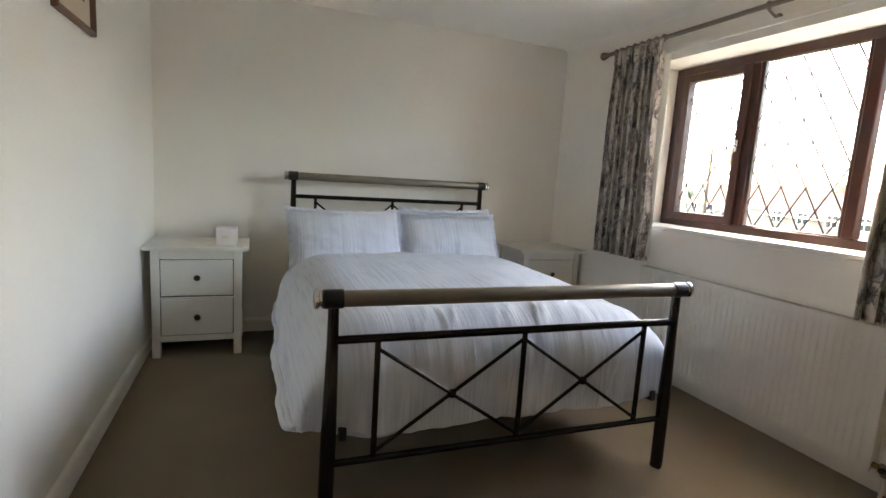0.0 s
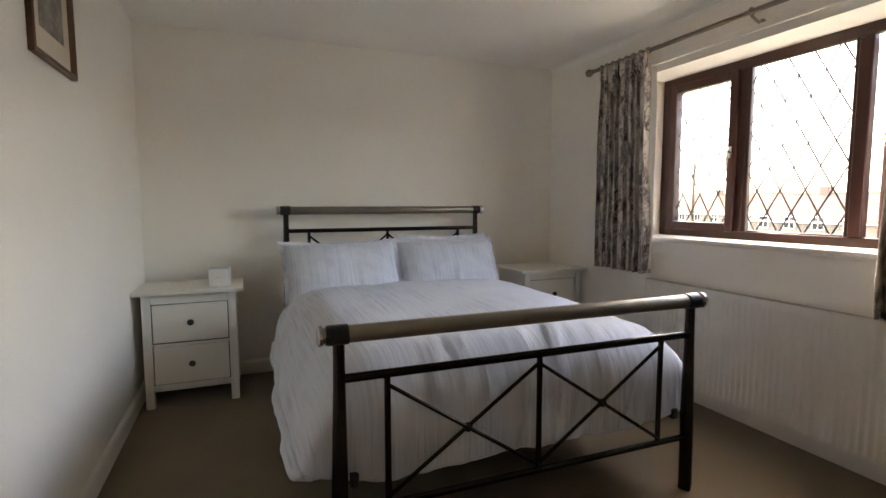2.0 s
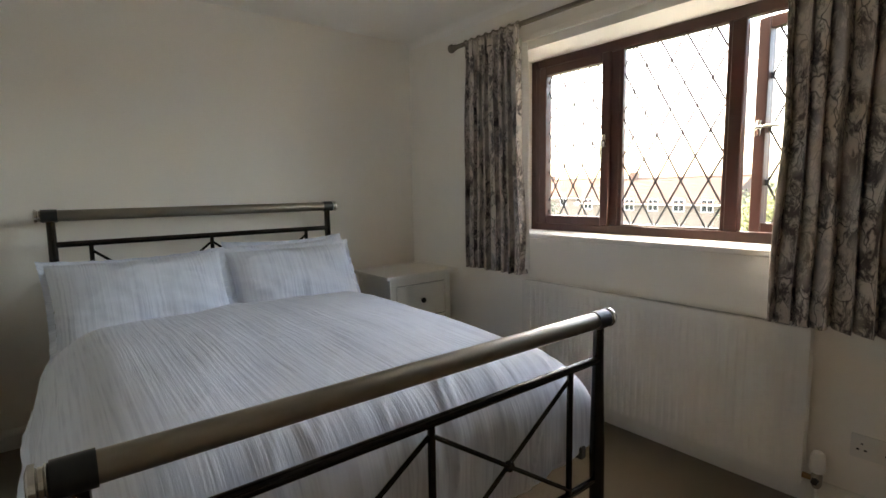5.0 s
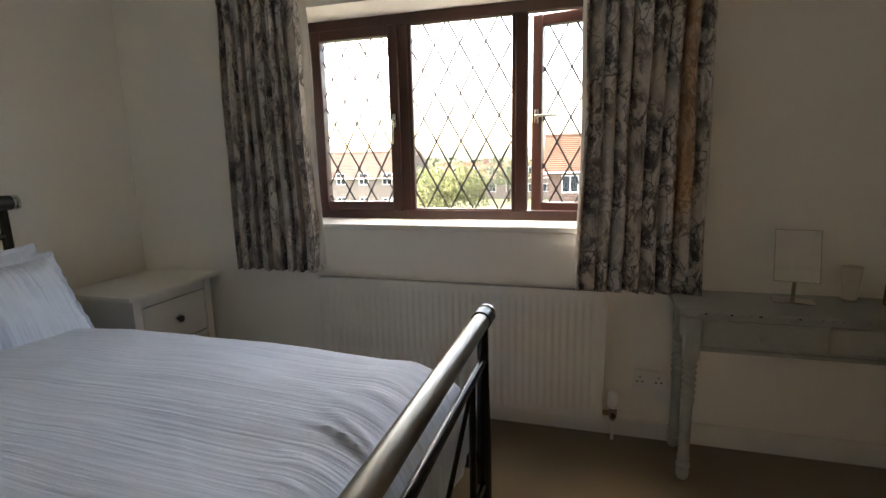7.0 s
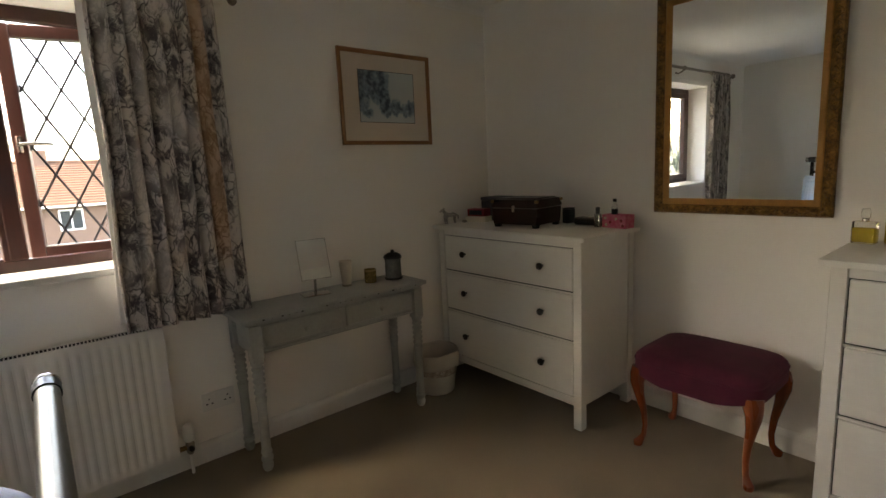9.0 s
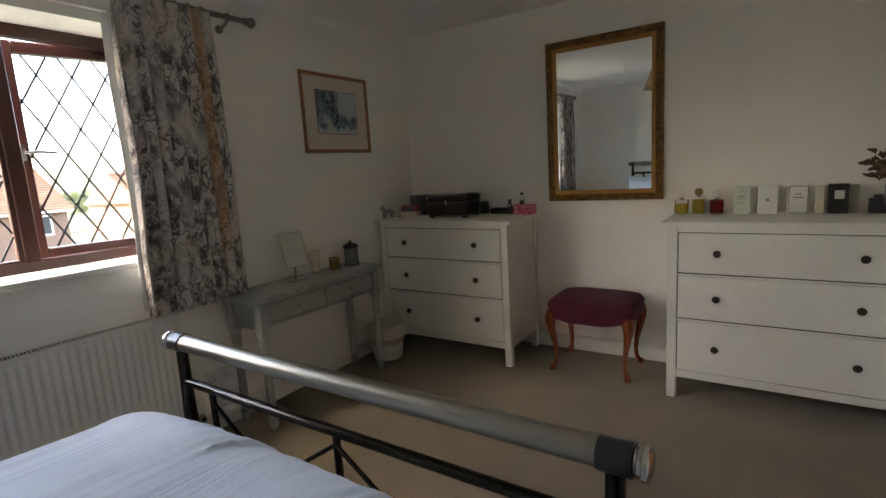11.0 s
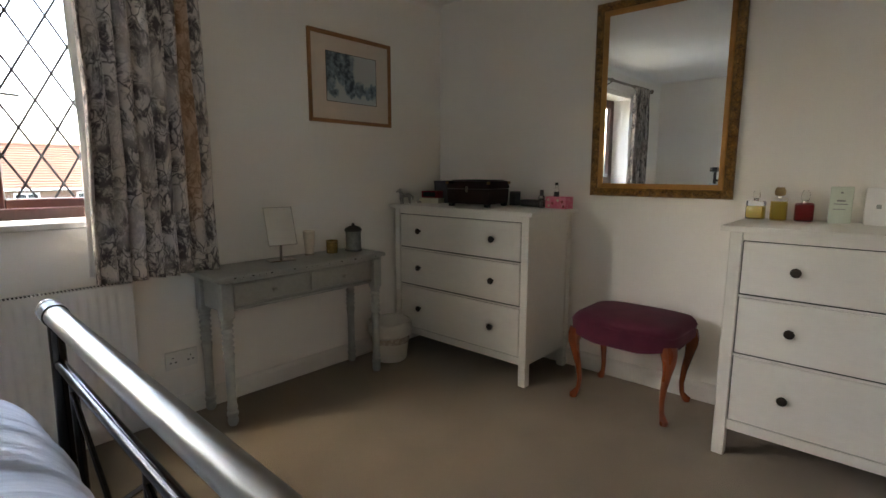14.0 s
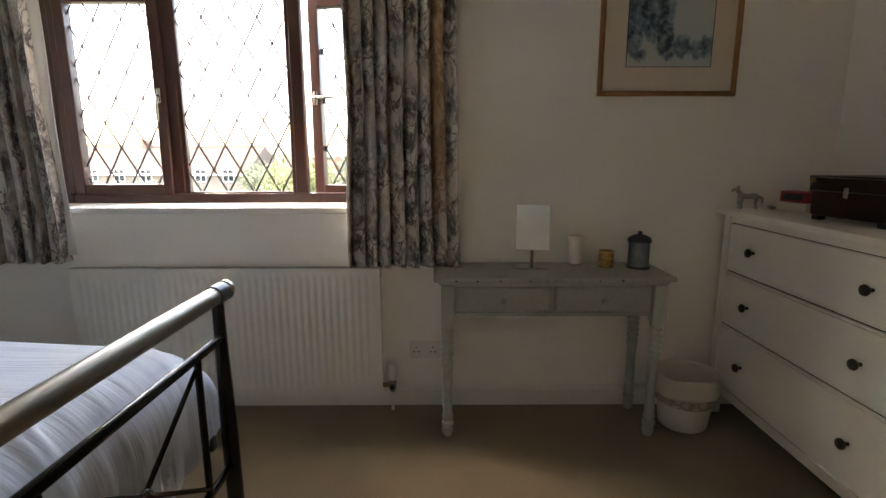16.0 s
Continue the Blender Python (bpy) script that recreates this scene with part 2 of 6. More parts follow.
def watercolour(name):
    """A soft blue-grey landscape print: a wood on one side falling away to low bushes, pale sky and water."""
    m = bpy.data.materials.new(name)
    m.use_nodes = True
    n, l = m.node_tree.nodes, m.node_tree.links
    b = n["Principled BSDF"]
    co = n.new("ShaderNodeTexCoord")
    edge = n.new("ShaderNodeTexNoise")
    edge.inputs["Scale"].default_value, edge.inputs["Detail"].default_value = 24, 4
    l.new(co.outputs["Object"], edge.inputs["Vector"])
    wob = n.new("ShaderNodeVectorMath")
    wob.operation = "MULTIPLY_ADD"
    wob.inputs[1].default_value = (0.0, 0.07, 0.07)
    l.new(edge.outputs["Color"], wob.inputs[0])
    l.new(co.outputs["Object"], wob.inputs[2])
    last = None
    # tree and bush masses: centre across, centre up, half width, half height, depth of tone
    for cy, cz, ry, rz, tone in ((0.14, 0.11, 0.12, 0.13, 0.8), (0.07, 0.09, 0.09, 0.14, 0.95), (0.17, -0.01, 0.06, 0.09, 0.85), (0.02, -0.01, 0.05, 0.10, 1.0),
                                 (-0.05, -0.05, 0.06, 0.06, 0.85), (-0.12, -0.06, 0.05, 0.05, 0.7), (-0.16, -0.05, 0.05, 0.06, 0.8), (0.14, -0.08, 0.05, 0.03, 0.8), (0.0, -0.085, 0.03, 0.03, 0.9)):
        mp = n.new("ShaderNodeMapping")
        mp.inputs["Location"].default_value = (0, -(cy + 0.035) / ry, -(cz + 0.035) / rz)
        mp.inputs["Scale"].default_value = (0.0, 1 / ry, 1 / rz)
        l.new(wob.outputs[0], mp.inputs[0])
        g = n.new("ShaderNodeTexGradient")
        g.gradient_type = "SPHERICAL"
        l.new(mp.outputs[0], g.inputs[0])
        soft = n.new("ShaderNodeMapRange")
        soft.inputs[1].default_value, soft.inputs[2].default_value, soft.inputs[4].default_value = 0.05, 0.42, tone
        l.new(g.outputs["Fac"], soft.inputs[0])
        if last:
            mx = n.new("ShaderNodeMath")
            mx.operation = "MAXIMUM"
            l.new(last.outputs[0], mx.inputs[0])
            l.new(soft.outputs[0], mx.inputs[1])
            last = mx
        else:
            last = soft
    wash = n.new("ShaderNodeTexNoise")
    wash.inputs["Scale"].default_value, wash.inputs["Detail"].default_value = 38, 5
    l.new(co.outputs["Object"], wash.inputs["Vector"])
    var = n.new("ShaderNodeMapRange")
    var.inputs[1].default_value, var.inputs[2].default_value, var.inputs[3].default_value, var.inputs[4].default_value = 0.3, 0.7, 0.35, 1.15
    l.new(wash.outputs[0], var.inputs[0])
    tone = n.new("ShaderNodeMath")
    tone.operation = "MULTIPLY"
    l.new(last.outputs[0], tone.inputs[0])
    l.new(var.outputs[0], tone.inputs[1])
    r = n.new("ShaderNodeValToRGB")
    e = r.color_ramp.elements
    e[0].position, e[1].position = 0.06, 0.95
    e[0].color, e[1].color = (0.47, 0.52, 0.50, 1), (0.035, 0.055, 0.075, 1)
    mid = e.new(0.45)
    mid.color = (0.20, 0.27, 0.31, 1)
    l.new(tone.outputs[0], r.inputs[0])
    l.new(r.outputs[0], b.inputs["Base Color"])
    b.inputs["Roughness"].default_value = 0.7
    return m


M = dict(
    wall=mat("wall_paint", (0.86, 0.834, 0.778), 0.75, vary=0.03, scale=2, grain=180, bump=0.12),
    ceiling=mat("ceiling_paint", (0.87, 0.86, 0.83), 0.85, vary=0.03, scale=3, grain=90, bump=0.25),
    trim=mat("white_gloss_trim", (0.76, 0.74, 0.69), 0.4, vary=0.04, grain=40, bump=0.02),
    carpet=mat("beige_carpet", (0.184, 0.139, 0.083), 0.97, vary=0.24, scale=2.6, grain=190, bump=0.7, sheen=0.3, spec=0.1, dist=0.005),
    white=mat("white_stained_furniture", (0.74, 0.72, 0.66), 0.45, vary=0.04, scale=4, grain=50, bump=0.03, stretch=(0.3, 1, 1)),
    # black that replaces shade in the drawer gaps and the radiator grille
    gap=mat("gap_shade_black", (0.010, 0.0095, 0.009), 0.8, vary=0.1),
    knob=mat("dark_bronze_knob", (0.045, 0.035, 0.028), 0.35, metal=0.7, vary=0.2),
    iron=mat("black_nickel_tube", (0.045, 0.040, 0.034), 0.17, metal=1.0, vary=0.2, scale=9, bump=0.01),
    pewter=mat("antique_pewter_tube", (0.31, 0.28, 0.235), 0.34, metal=1.0, vary=0.10, scale=8, grain=50, bump=0.02, stretch=(0.15, 1, 1)),
    chrome=mat("polished_nickel", (0.62, 0.60, 0.57), 0.16, metal=1.0, vary=0.06, bump=0.0),
    collar=mat("black_collar", (0.02, 0.02, 0.02), 0.3, vary=0.2),
    duvet=striped_cloth("striped_duvet_cotton", (0.64, 0.685, 0.765), (0.47, 0.51, 0.595), 0.42),
    pillow=striped_cloth("striped_pillow_cotton", (0.65, 0.69, 0.765), (0.49, 0.525, 0.61), 0.34),
    mattress=mat("mattress_ticking", (0.62, 0.60, 0.56), 0.9, vary=0.08),
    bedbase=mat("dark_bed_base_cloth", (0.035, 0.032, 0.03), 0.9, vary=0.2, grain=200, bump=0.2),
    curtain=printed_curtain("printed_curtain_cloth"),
    lining=mat("white_curtain_lining", (0.72, 0.70, 0.66), 0.9, vary=0.05, scale=8, grain=240, bump=0.2),
    pole=mat("limed_wood_pole", (0.20, 0.162, 0.128), 0.5, vary=0.15, grain=80, stretch=(1, 0.1, 1)),
    upvc=mat("mahogany_window_frame", (0.052, 0.016, 0.012), 0.38, vary=0.25, scale=5, grain=60, bump=0.05, stretch=(1, 1, 0.15)),
    lead=mat("lead_strip", (0.055, 0.055, 0.058), 0.75, vary=0.2, grain=200, bump=0.1, spec=0.2),
    pane=glass("window_glass"),
    clear=glass("clear_glass", (0.96, 0.98, 0.96)),
    radiator=mat("radiator_enamel", (0.76, 0.74, 0.69), 0.35, vary=0.03, grain=30, bump=0.01),
    plastic=mat("white_plastic", (0.74, 0.73, 0.69), 0.35, vary=0.03, bump=0.0),
    brass=mat("aged_brass", (0.33, 0.22, 0.10), 0.35, metal=1.0, vary=0.2),
    desk=mat("grey_green_painted_wood", (0.42, 0.425, 0.395), 0.5, vary=0.14, scale=7, grain=70, bump=0.1, second=(0.33, 0.34, 0.315)),
    deskdrawer=mat("grey_taupe_painted_drawer", (0.37, 0.375, 0.335), 0.5, vary=0.12, scale=9, grain=60, bump=0.1),
    gold=mat("antique_gold_moulding", (0.42, 0.23, 0.07), 0.42, metal=0.75, vary=0.5, scale=30, grain=110, bump=0.5, second=(0.07, 0.04, 0.02), dist=0.006),
    goldflat=mat("gold_inner_moulding", (0.50, 0.26, 0.08), 0.4, metal=0.5, vary=0.2, grain=60),
    oak=mat("brown_wood_frame", (0.33, 0.15, 0.05), 0.4, vary=0.3, scale=8, grain=60, stretch=(1, 0.4, 0.4)),
    mount=mat("cream_picture_mount", (0.66, 0.57, 0.47), 0.8, vary=0.03),
    darkwood=mat("dark_brown_wood_frame", (0.13, 0.05, 0.018), 0.4, vary=0.3, scale=8, grain=60, stretch=(1, 0.4, 0.4)),
    sepia=mat("faded_sepia_print", (0.36, 0.33, 0.28), 0.7, second=(0.15, 0.13, 0.11), scale=14, grain=40, bump=0.0),
    print=watercolour("watercolour_print"),
    maroon=mat("maroon_woven_cloth", (0.10, 0.018, 0.036), 0.95, vary=0.3, scale=12, grain=400, bump=0.5, sheen=0.04, spec=0.2),
    cherry=mat("polished_cherry_wood", (0.24, 0.055, 0.016), 0.28, vary=0.35, scale=6, grain=50, bump=0.03, coat=0.3, stretch=(1, 1, 0.2)),
    pine=pine("knotty_pine"),
    navy=mat("navy_fleece", (0.0055, 0.0055, 0.010), 0.95, vary=0.3, scale=14, grain=300, bump=0.5, spec=0.1),
    fleece=mat("pale_grey_fleece_lining", (0.25, 0.245, 0.26), 0.95, vary=0.12, scale=20, grain=300, bump=0.6, sheen=0.1),
    leather=mat("dark_brown_leather", (0.026, 0.007, 0.0035), 0.30, vary=0.45, scale=14, grain=130, bump=0.2, spec=0.3),
    dark=mat("black_card", (0.015, 0.015, 0.017), 0.5, vary=0.2),
    slate=mat("dark_grey_card", (0.06, 0.063, 0.07), 0.6, vary=0.15),
    red=mat("red_card", (0.32, 0.02, 0.03), 0.45, vary=0.25, scale=20),
    pink=mat("pink_flowered_tin", (0.66, 0.07, 0.18), 0.45, second=(0.74, 0.28, 0.36), scale=38, grain=60, bump=0.0),
    card=mat("white_card", (0.74, 0.73, 0.70), 0.55, vary=0.03),
    green=mat("pale_green_card", (0.60, 0.66, 0.56), 0.55, vary=0.05),
    cream=mat("cream_card", (0.68, 0.63, 0.50), 0.55, vary=0.05),
    ink=mat("grey_print_ink", (0.25, 0.27, 0.25), 0.6, vary=0.1),
    amber=glass("amber_perfume", (0.95, 0.72, 0.08), clear=0.5),
    ruby=glass("red_perfume", (0.50, 0.02, 0.02), clear=0.45),
    silver=mat("silvered_figure", (0.40, 0.38, 0.35), 0.35, metal=0.9, vary=0.3, scale=40),
    china=mat("blue_white_china", (0.72, 0.72, 0.72), 0.2, second=(0.012, 0.018, 0.11), scale=42, grain=75, bump=0.0, coat=0.4),
    leaf=mat("dried_brown_leaf", (0.13, 0.055, 0.04), 0.8, vary=0.5, scale=30),
    leaf2=mat("dried_tan_leaf", (0.26, 0.15, 0.085), 0.8, vary=0.4, scale=30),
    smoke=mat("smoked_glass_jar", (0.17, 0.18, 0.172), 0.15, vary=0.3, scale=12, coat=0.6, bump=0.0),
    frost=mat("frosted_cream_glass", (0.70, 0.62, 0.52), 0.3, vary=0.1, coat=0.3, bump=0.0),
    goldglass=mat("gilded_candle_glass", (0.66, 0.46, 0.14), 0.25, metal=0.6, second=(0.16, 0.09, 0.02), scale=60, grain=90, bump=0.0),
    bincloth=mat("cream_bin_cloth", (0.60, 0.57, 0.50), 0.9, vary=0.08, scale=12, grain=260, bump=0.3),
    binband=mat("embroidered_bin_band", (0.56, 0.50, 0.42), 0.9, second=(0.22, 0.16, 0.12), scale=45, grain=120, bump=0.2),
    shade=mat("gold_fabric_shade", (0.52, 0.40, 0.24), 0.85, vary=0.1, grain=200, bump=0.2),
    roof=mat("orange_clay_roof", (0.18, 0.095, 0.058), 0.85, vary=0.25, scale=0.8, grain=6, bump=0.3, dist=0.03),
    roof_brown=mat("brown_clay_roof", (0.135, 0.09, 0.068), 0.85, vary=0.25, scale=0.8, grain=6, bump=0.3, dist=0.03),
    brick=mat("red_brick", (0.19, 0.115, 0.082), 0.9, vary=0.2, scale=0.7, grain=9, bump=0.2, dist=0.01),
    render_wall=mat("buff_render", (0.24, 0.19, 0.15), 0.9, vary=0.1, scale=0.6, grain=8),
    grass=mat("lawn", (0.055, 0.065, 0.027), 0.95, vary=0.4, scale=0.08, grain=2.0, bump=0.3),
    foliage=mat("bush_leaves", (0.10, 0.115, 0.032), 0.8, vary=0.5, scale=0.8, grain=5),
    foliage2=mat("dark_tree_leaves", (0.05, 0.068, 0.028), 0.8, vary=0.5, scale=0.8, grain=5),
    bark=mat("bark", (0.10, 0.07, 0.045), 0.9, vary=0.3),
    carpaint=mat("white_car_paint", (0.75, 0.75, 0.76), 0.25, vary=0.03, coat=0.6, bump=0.0),
    tyre=mat("tyre_rubber", (0.02, 0.02, 0.02), 0.8),
    darkglass=mat("dark_window_glass", (0.03, 0.035, 0.04), 0.1, bump=0.0),
    road=mat("asphalt", (0.06, 0.06, 0.06), 0.9, vary=0.2, scale=0.5, grain=8),
)
mirror_mat = bpy.data.materials.new("silvered_mirror")
mirror_mat.use_nodes = True
_b = mirror_mat.node_tree.nodes["Principled BSDF"]
_b.inputs["Base Color"].default_value, _b.inputs["Metallic"].default_value, _b.inputs["Roughness"].default_value = (0.86, 0.88, 0.87, 1), 1.0, 0.0


# ---- building helpers ----
def thing(name, x, y, z=0.0, rz=0.0, label="", category="", group="", kind=""):
    ob = new(name)
    ob.empty_display_size = 0.1
    ob.matrix_world = pose(x, y, z, 0, 0, rz)
    return tagged(ob, label, category, group, kind)


def part(name, bm, material, parent=None, label="", flat=False, at=None):
    me = bpy.data.meshes.new(name)
    bmesh.ops.recalc_face_normals(bm, faces=bm.faces)
    bm.to_mesh(me)
    bm.free()
    me.materials.append(M[material] if isinstance(material, str) else material)
    if not flat:
        for p in me.polygons:
            p.use_smooth = True
        me.set_sharp_from_angle(angle=radians(38))
    ob = new(name, me)
    ob.parent = parent
    if at is not None:
        ob.matrix_local = at
    return tagged(ob, label)


def box(x0, x1, y0, y1, z0, z1, bevel=0.002, seg=1, bm=None):
    b = bmesh.new()
    bmesh.ops.create_cube(b, size=1)
    for v in b.verts:
        v.co = Vector(((x0 + x1) / 2 + v.co.x * (x1 - x0), (y0 + y1) / 2 + v.co.y * (y1 - y0), (z0 + z1) / 2 + v.co.z * (z1 - z0)))
    if bevel:
        bmesh.ops.bevel(b, geom=list(b.edges), offset=bevel, segments=seg, affect="EDGES", profile=0.6)
    return merge(bm, b)


def merge(bm, b):
    if bm is None:
        return b
    me = bpy.data.meshes.new("tmp")
    b.to_mesh(me)
    b.free()
    bm.from_mesh(me)
    bpy.data.meshes.remove(me)
    return bm


def sweep(points, radii, n=12, bm=None, caps=True, squash=1.0):
    """A tube through points; radii one number or one each."""
    bm = bm or bmesh.new()
    pts = [Vector(p) for p in points]
    if not hasattr(radii, "__len__"):
        radii = [radii] * len(pts)
    rings = []
    side = None
    for i, p in enumerate(pts):
        d = (pts[min(i + 1, len(pts) - 1)] - pts[max(i - 1, 0)]).normalized()
        if side is None:
            side = d.orthogonal().normalized()
        side = (side - d * side.dot(d)).normalized()
        up = d.cross(side)
        rings.append([bm.verts.new(p + (side * math.cos(a) + up * math.sin(a) * squash) * radii[i]) for a in (2 * math.pi * k / n for k in range(n))])
    for a, b in zip(rings, rings[1:]):
        for k in range(n):
            bm.faces.new((a[k], a[(k + 1) % n], b[(k + 1) % n], b[k]))
    if caps:
        bm.faces.new(rings[0][::-1])
        bm.faces.new(rings[-1])
    return bm


def lathe(profile, n=24, x=0.0, y=0.0, bm=None, axis="z"):
    """A turned shape from (radius, height) pairs."""
    bm = bm or bmesh.new()
    rings = []
    for r, h in profile:
        ring = []
        for k in range(n):
            a = 2 * math.pi * k / n
            u, v = r * math.cos(a), r * math.sin(a)
            ring.append(bm.verts.new({"z": (x + u, y + v, h), "y": (x + u, h, y + v), "x": (h, x + u, y + v)}[axis]))
        rings.append(ring)
    for a, b in zip(rings, rings[1:]):
        for k in range(n):
            bm.faces.new((a[k], a[(k + 1) % n], b[(k + 1) % n], b[k]))
    bmesh.ops.remove_doubles(bm, verts=bm.verts, dist=1e-6)
    return bm


def sheet(nu, nv, f, bm=None, uv=None):
    """A grid surface: f(i/nu, j/nv) gives a place; uv(u, v) the cloth coordinates."""
    bm = bm or bmesh.new()
    grid = [[bm.verts.new(f(i / nu, j / nv)) for j in range(nv + 1)] for i in range(nu + 1)]
    layer = bm.loops.layers.uv.verify() if uv else None
    for i in range(nu):
        for j in range(nv):
            fc = bm.faces.new((grid[i][j], grid[i + 1][j], grid[i + 1][j + 1], grid[i][j + 1]))
            if uv:
                for lp, (a, c) in zip(fc.loops, ((i, j), (i + 1, j), (i + 1, j + 1), (i, j + 1))):
                    lp[layer].uv = uv(a / nu, c / nv)
    return bm


def cloth(name, bm, material, parent, thick, label=""):
    ob = part(name, bm, material, parent, label)
    md = ob.modifiers.new("thickness", "SOLIDIFY")
    md.thickness, md.offset = thick, 0
    return ob


def frame_bars(y0, y1, z0, z1, w, x0, x1, bm=None, bevel=0.004):
    """Four bars round an opening in a plane of constant x."""
    bm = box(x0, x1, y0, y0 + w, z0, z1, bevel, 1, bm)
    box(x0, x1, y1 - w, y1, z0, z1, bevel, 1, bm)
    box(x0 + 0.001, x1 - 0.001, y0 + w, y1 - w, z0, z0 + w, bevel, 1, bm)
    return box(x0 + 0.001, x1 - 0.001, y0 + w, y1 - w, z1 - w, z1, bevel, 1, bm)


# ---- the room ----
WX, EX, SY, NY, CZ = -0.495, 2.595, -0.85, 3.825, 2.32
T = 0.29


def structure(name, bm, material, label):
    return tagged(part(name, bm, material, None, flat=True), label, name.split("_")[0], "", "structure")


WIN = (1.02, 2.835, 0.965, 2.02)      # window opening: y from, to, z from, to
DOOR = (0.135, 0.895, 1.985)             # door opening: y from, to, height
b = box(EX, EX + T, SY - T, WIN[0], 0, CZ, 0)
box(EX, EX + T, WIN[1], NY + T, 0, CZ, 0, 1, b)
box(EX, EX + T, WIN[0], WIN[1], 0, WIN[2], 0, 1, b)
box(EX, EX + T, WIN[0], WIN[1], WIN[3], CZ, 0, 1, b)
structure("wall_east", b, "wall", "cream painted plaster wall with the window opening")
structure("wall_north", box(WX - T, EX, NY, NY + T, 0, CZ, 0), "wall", "cream painted plaster wall behind the bed head")
structure("wall_south", box(WX - T, EX, SY - T, SY, 0, CZ, 0), "wall", "cream painted plaster wall behind the drawers")
TW = 0.12
b = box(WX - TW, WX, SY, DOOR[0], 0, CZ, 0)
box(WX - TW, WX, DOOR[1], NY, 0, CZ, 0, 1, b)
box(WX - TW, WX, DOOR[0], DOOR[1], DOOR[2], CZ, 0, 1, b)
structure("wall_west", b, "wall", "cream painted plaster wall with the doorway")
structure("wall_landing", box(WX - 1.3, WX - 1.2, -0.5, 1.7, 0, CZ, 0), "wall", "plain painted wall of the landing outside the door")
b = box(WX - 1.2, WX - TW, -0.5, -0.4, 0, CZ, 0)
box(WX - 1.2, WX - TW, 1.6, 1.7, 0, CZ, 0, 1, b)
structure("wall_landing_side", b, "wall", "plain painted side walls of the landing")
structure("floor", box(WX - 1.4, EX + T, SY - T, NY + T, -0.25, 0, 0), "carpet", "beige short pile fitted carpet")
structure("ceiling", box(WX - 1.4, EX + T, SY - T, NY + T, CZ, CZ + 0.25, 0), "ceiling", "white painted plaster ceiling")


def skirting(name, p, q, inward):
    """A bevelled skirting board from p to q along a wall."""
    d = Vector((q[0] - p[0], q[1] - p[1], 0))
    nrm = Vector((*inward, 0))
    bm = bmesh.new()
    prof = ((0, 0), (0.016, 0), (0.016, 0.075), (0.012, 0.088), (0.006, 0.096), (0, 0.1))
    ends = []
    for base in (Vector((*p, 0)), Vector((*q, 0))):
        ends.append([bm.verts.new(base + nrm * a + Vector((0, 0, h))) for a, h in prof])
    for k in range(len(prof) - 1):
        bm.faces.new((ends[0][k], ends[0][k + 1], ends[1][k + 1], ends[1][k]))
    bm.faces.new(ends[0])
    bm.faces.new(ends[1][::-1])
    structure(name, bm, "trim", "white painted wooden skirting board")


skirting("baseboard_east", (EX, SY), (EX, NY), (-1, 0))
skirting("baseboard_north", (WX, NY), (EX, NY), (0, -1))
skirting("baseboard_south", (WX, SY), (EX, SY), (0, 1))
skirting("baseboard_west", (WX, DOOR[1] + 0.066), (WX, NY), (1, 0))
skirting("baseboard_west_end", (WX, SY), (WX, DOOR[0] - 0.066), (1, 0))
bm = bmesh.new()
prof = [(0.0, CZ - 0.05)] + [(0.05 - 0.05 * math.cos(q), CZ - 0.05 + 0.05 * math.sin(q)) for q in (0.4, 0.8, 1.2)] + [(0.05, CZ), (0.0, CZ)]
ends = [[bm.verts.new((EX - a, yy, zz)) for a, zz in prof] for yy in (SY, NY)]
for k in range(len(prof) - 1):
    bm.faces.new((ends[0][k], ends[0][k + 1], ends[1][k + 1], ends[1][k]))
structure("trim_coving", bm, "ceiling", "slim white plaster coving above the window wall")
structure("trim_lintel", box(EX - 0.022, EX, 0.80, 3.02, 2.065, 2.095, 0.006, 2), "wall", "shallow plaster ledge above the window head")
b = box(WX, WX + 0.016, DOOR[1], DOOR[1] + 0.065, 0, DOOR[2] + 0.065, 0.004)
box(WX, WX + 0.016, DOOR[0] - 0.065, DOOR[0], 0, DOOR[2] + 0.065, 0.004, 1, b)
box(WX, WX + 0.016, DOOR[0], DOOR[1], DOOR[2], DOOR[2] + 0.065, 0.004, 1, b)
structure("trim_door", b, "trim", "white painted wooden door surround")

# window
FX0, FX1 = 2.835, 2.885
win = tagged(thing("window_1", 0, 0), "dark mahogany casement window with leaded diamond panes", "window", "", "structure")
y0, y1, z0, z1 = WIN
part("window_frame", frame_bars(y0, y1, z0, z1, 0.055, FX0, FX1), "upvc", win)
for ya, yb in ((2.215, 2.275), (1.60, 1.66)):
    part("mullion", box(FX0 + 0.002, FX1, ya, yb, z0 + 0.055, z1 - 0.055, 0.005), "upvc", win)
part("window_sill", box(EX - 0.018, FX0, y0 + 0.001, y1 - 0.001, z0 - 0.02, z0 + 0.008, 0.007, 3), "trim", win, "white painted sill board")


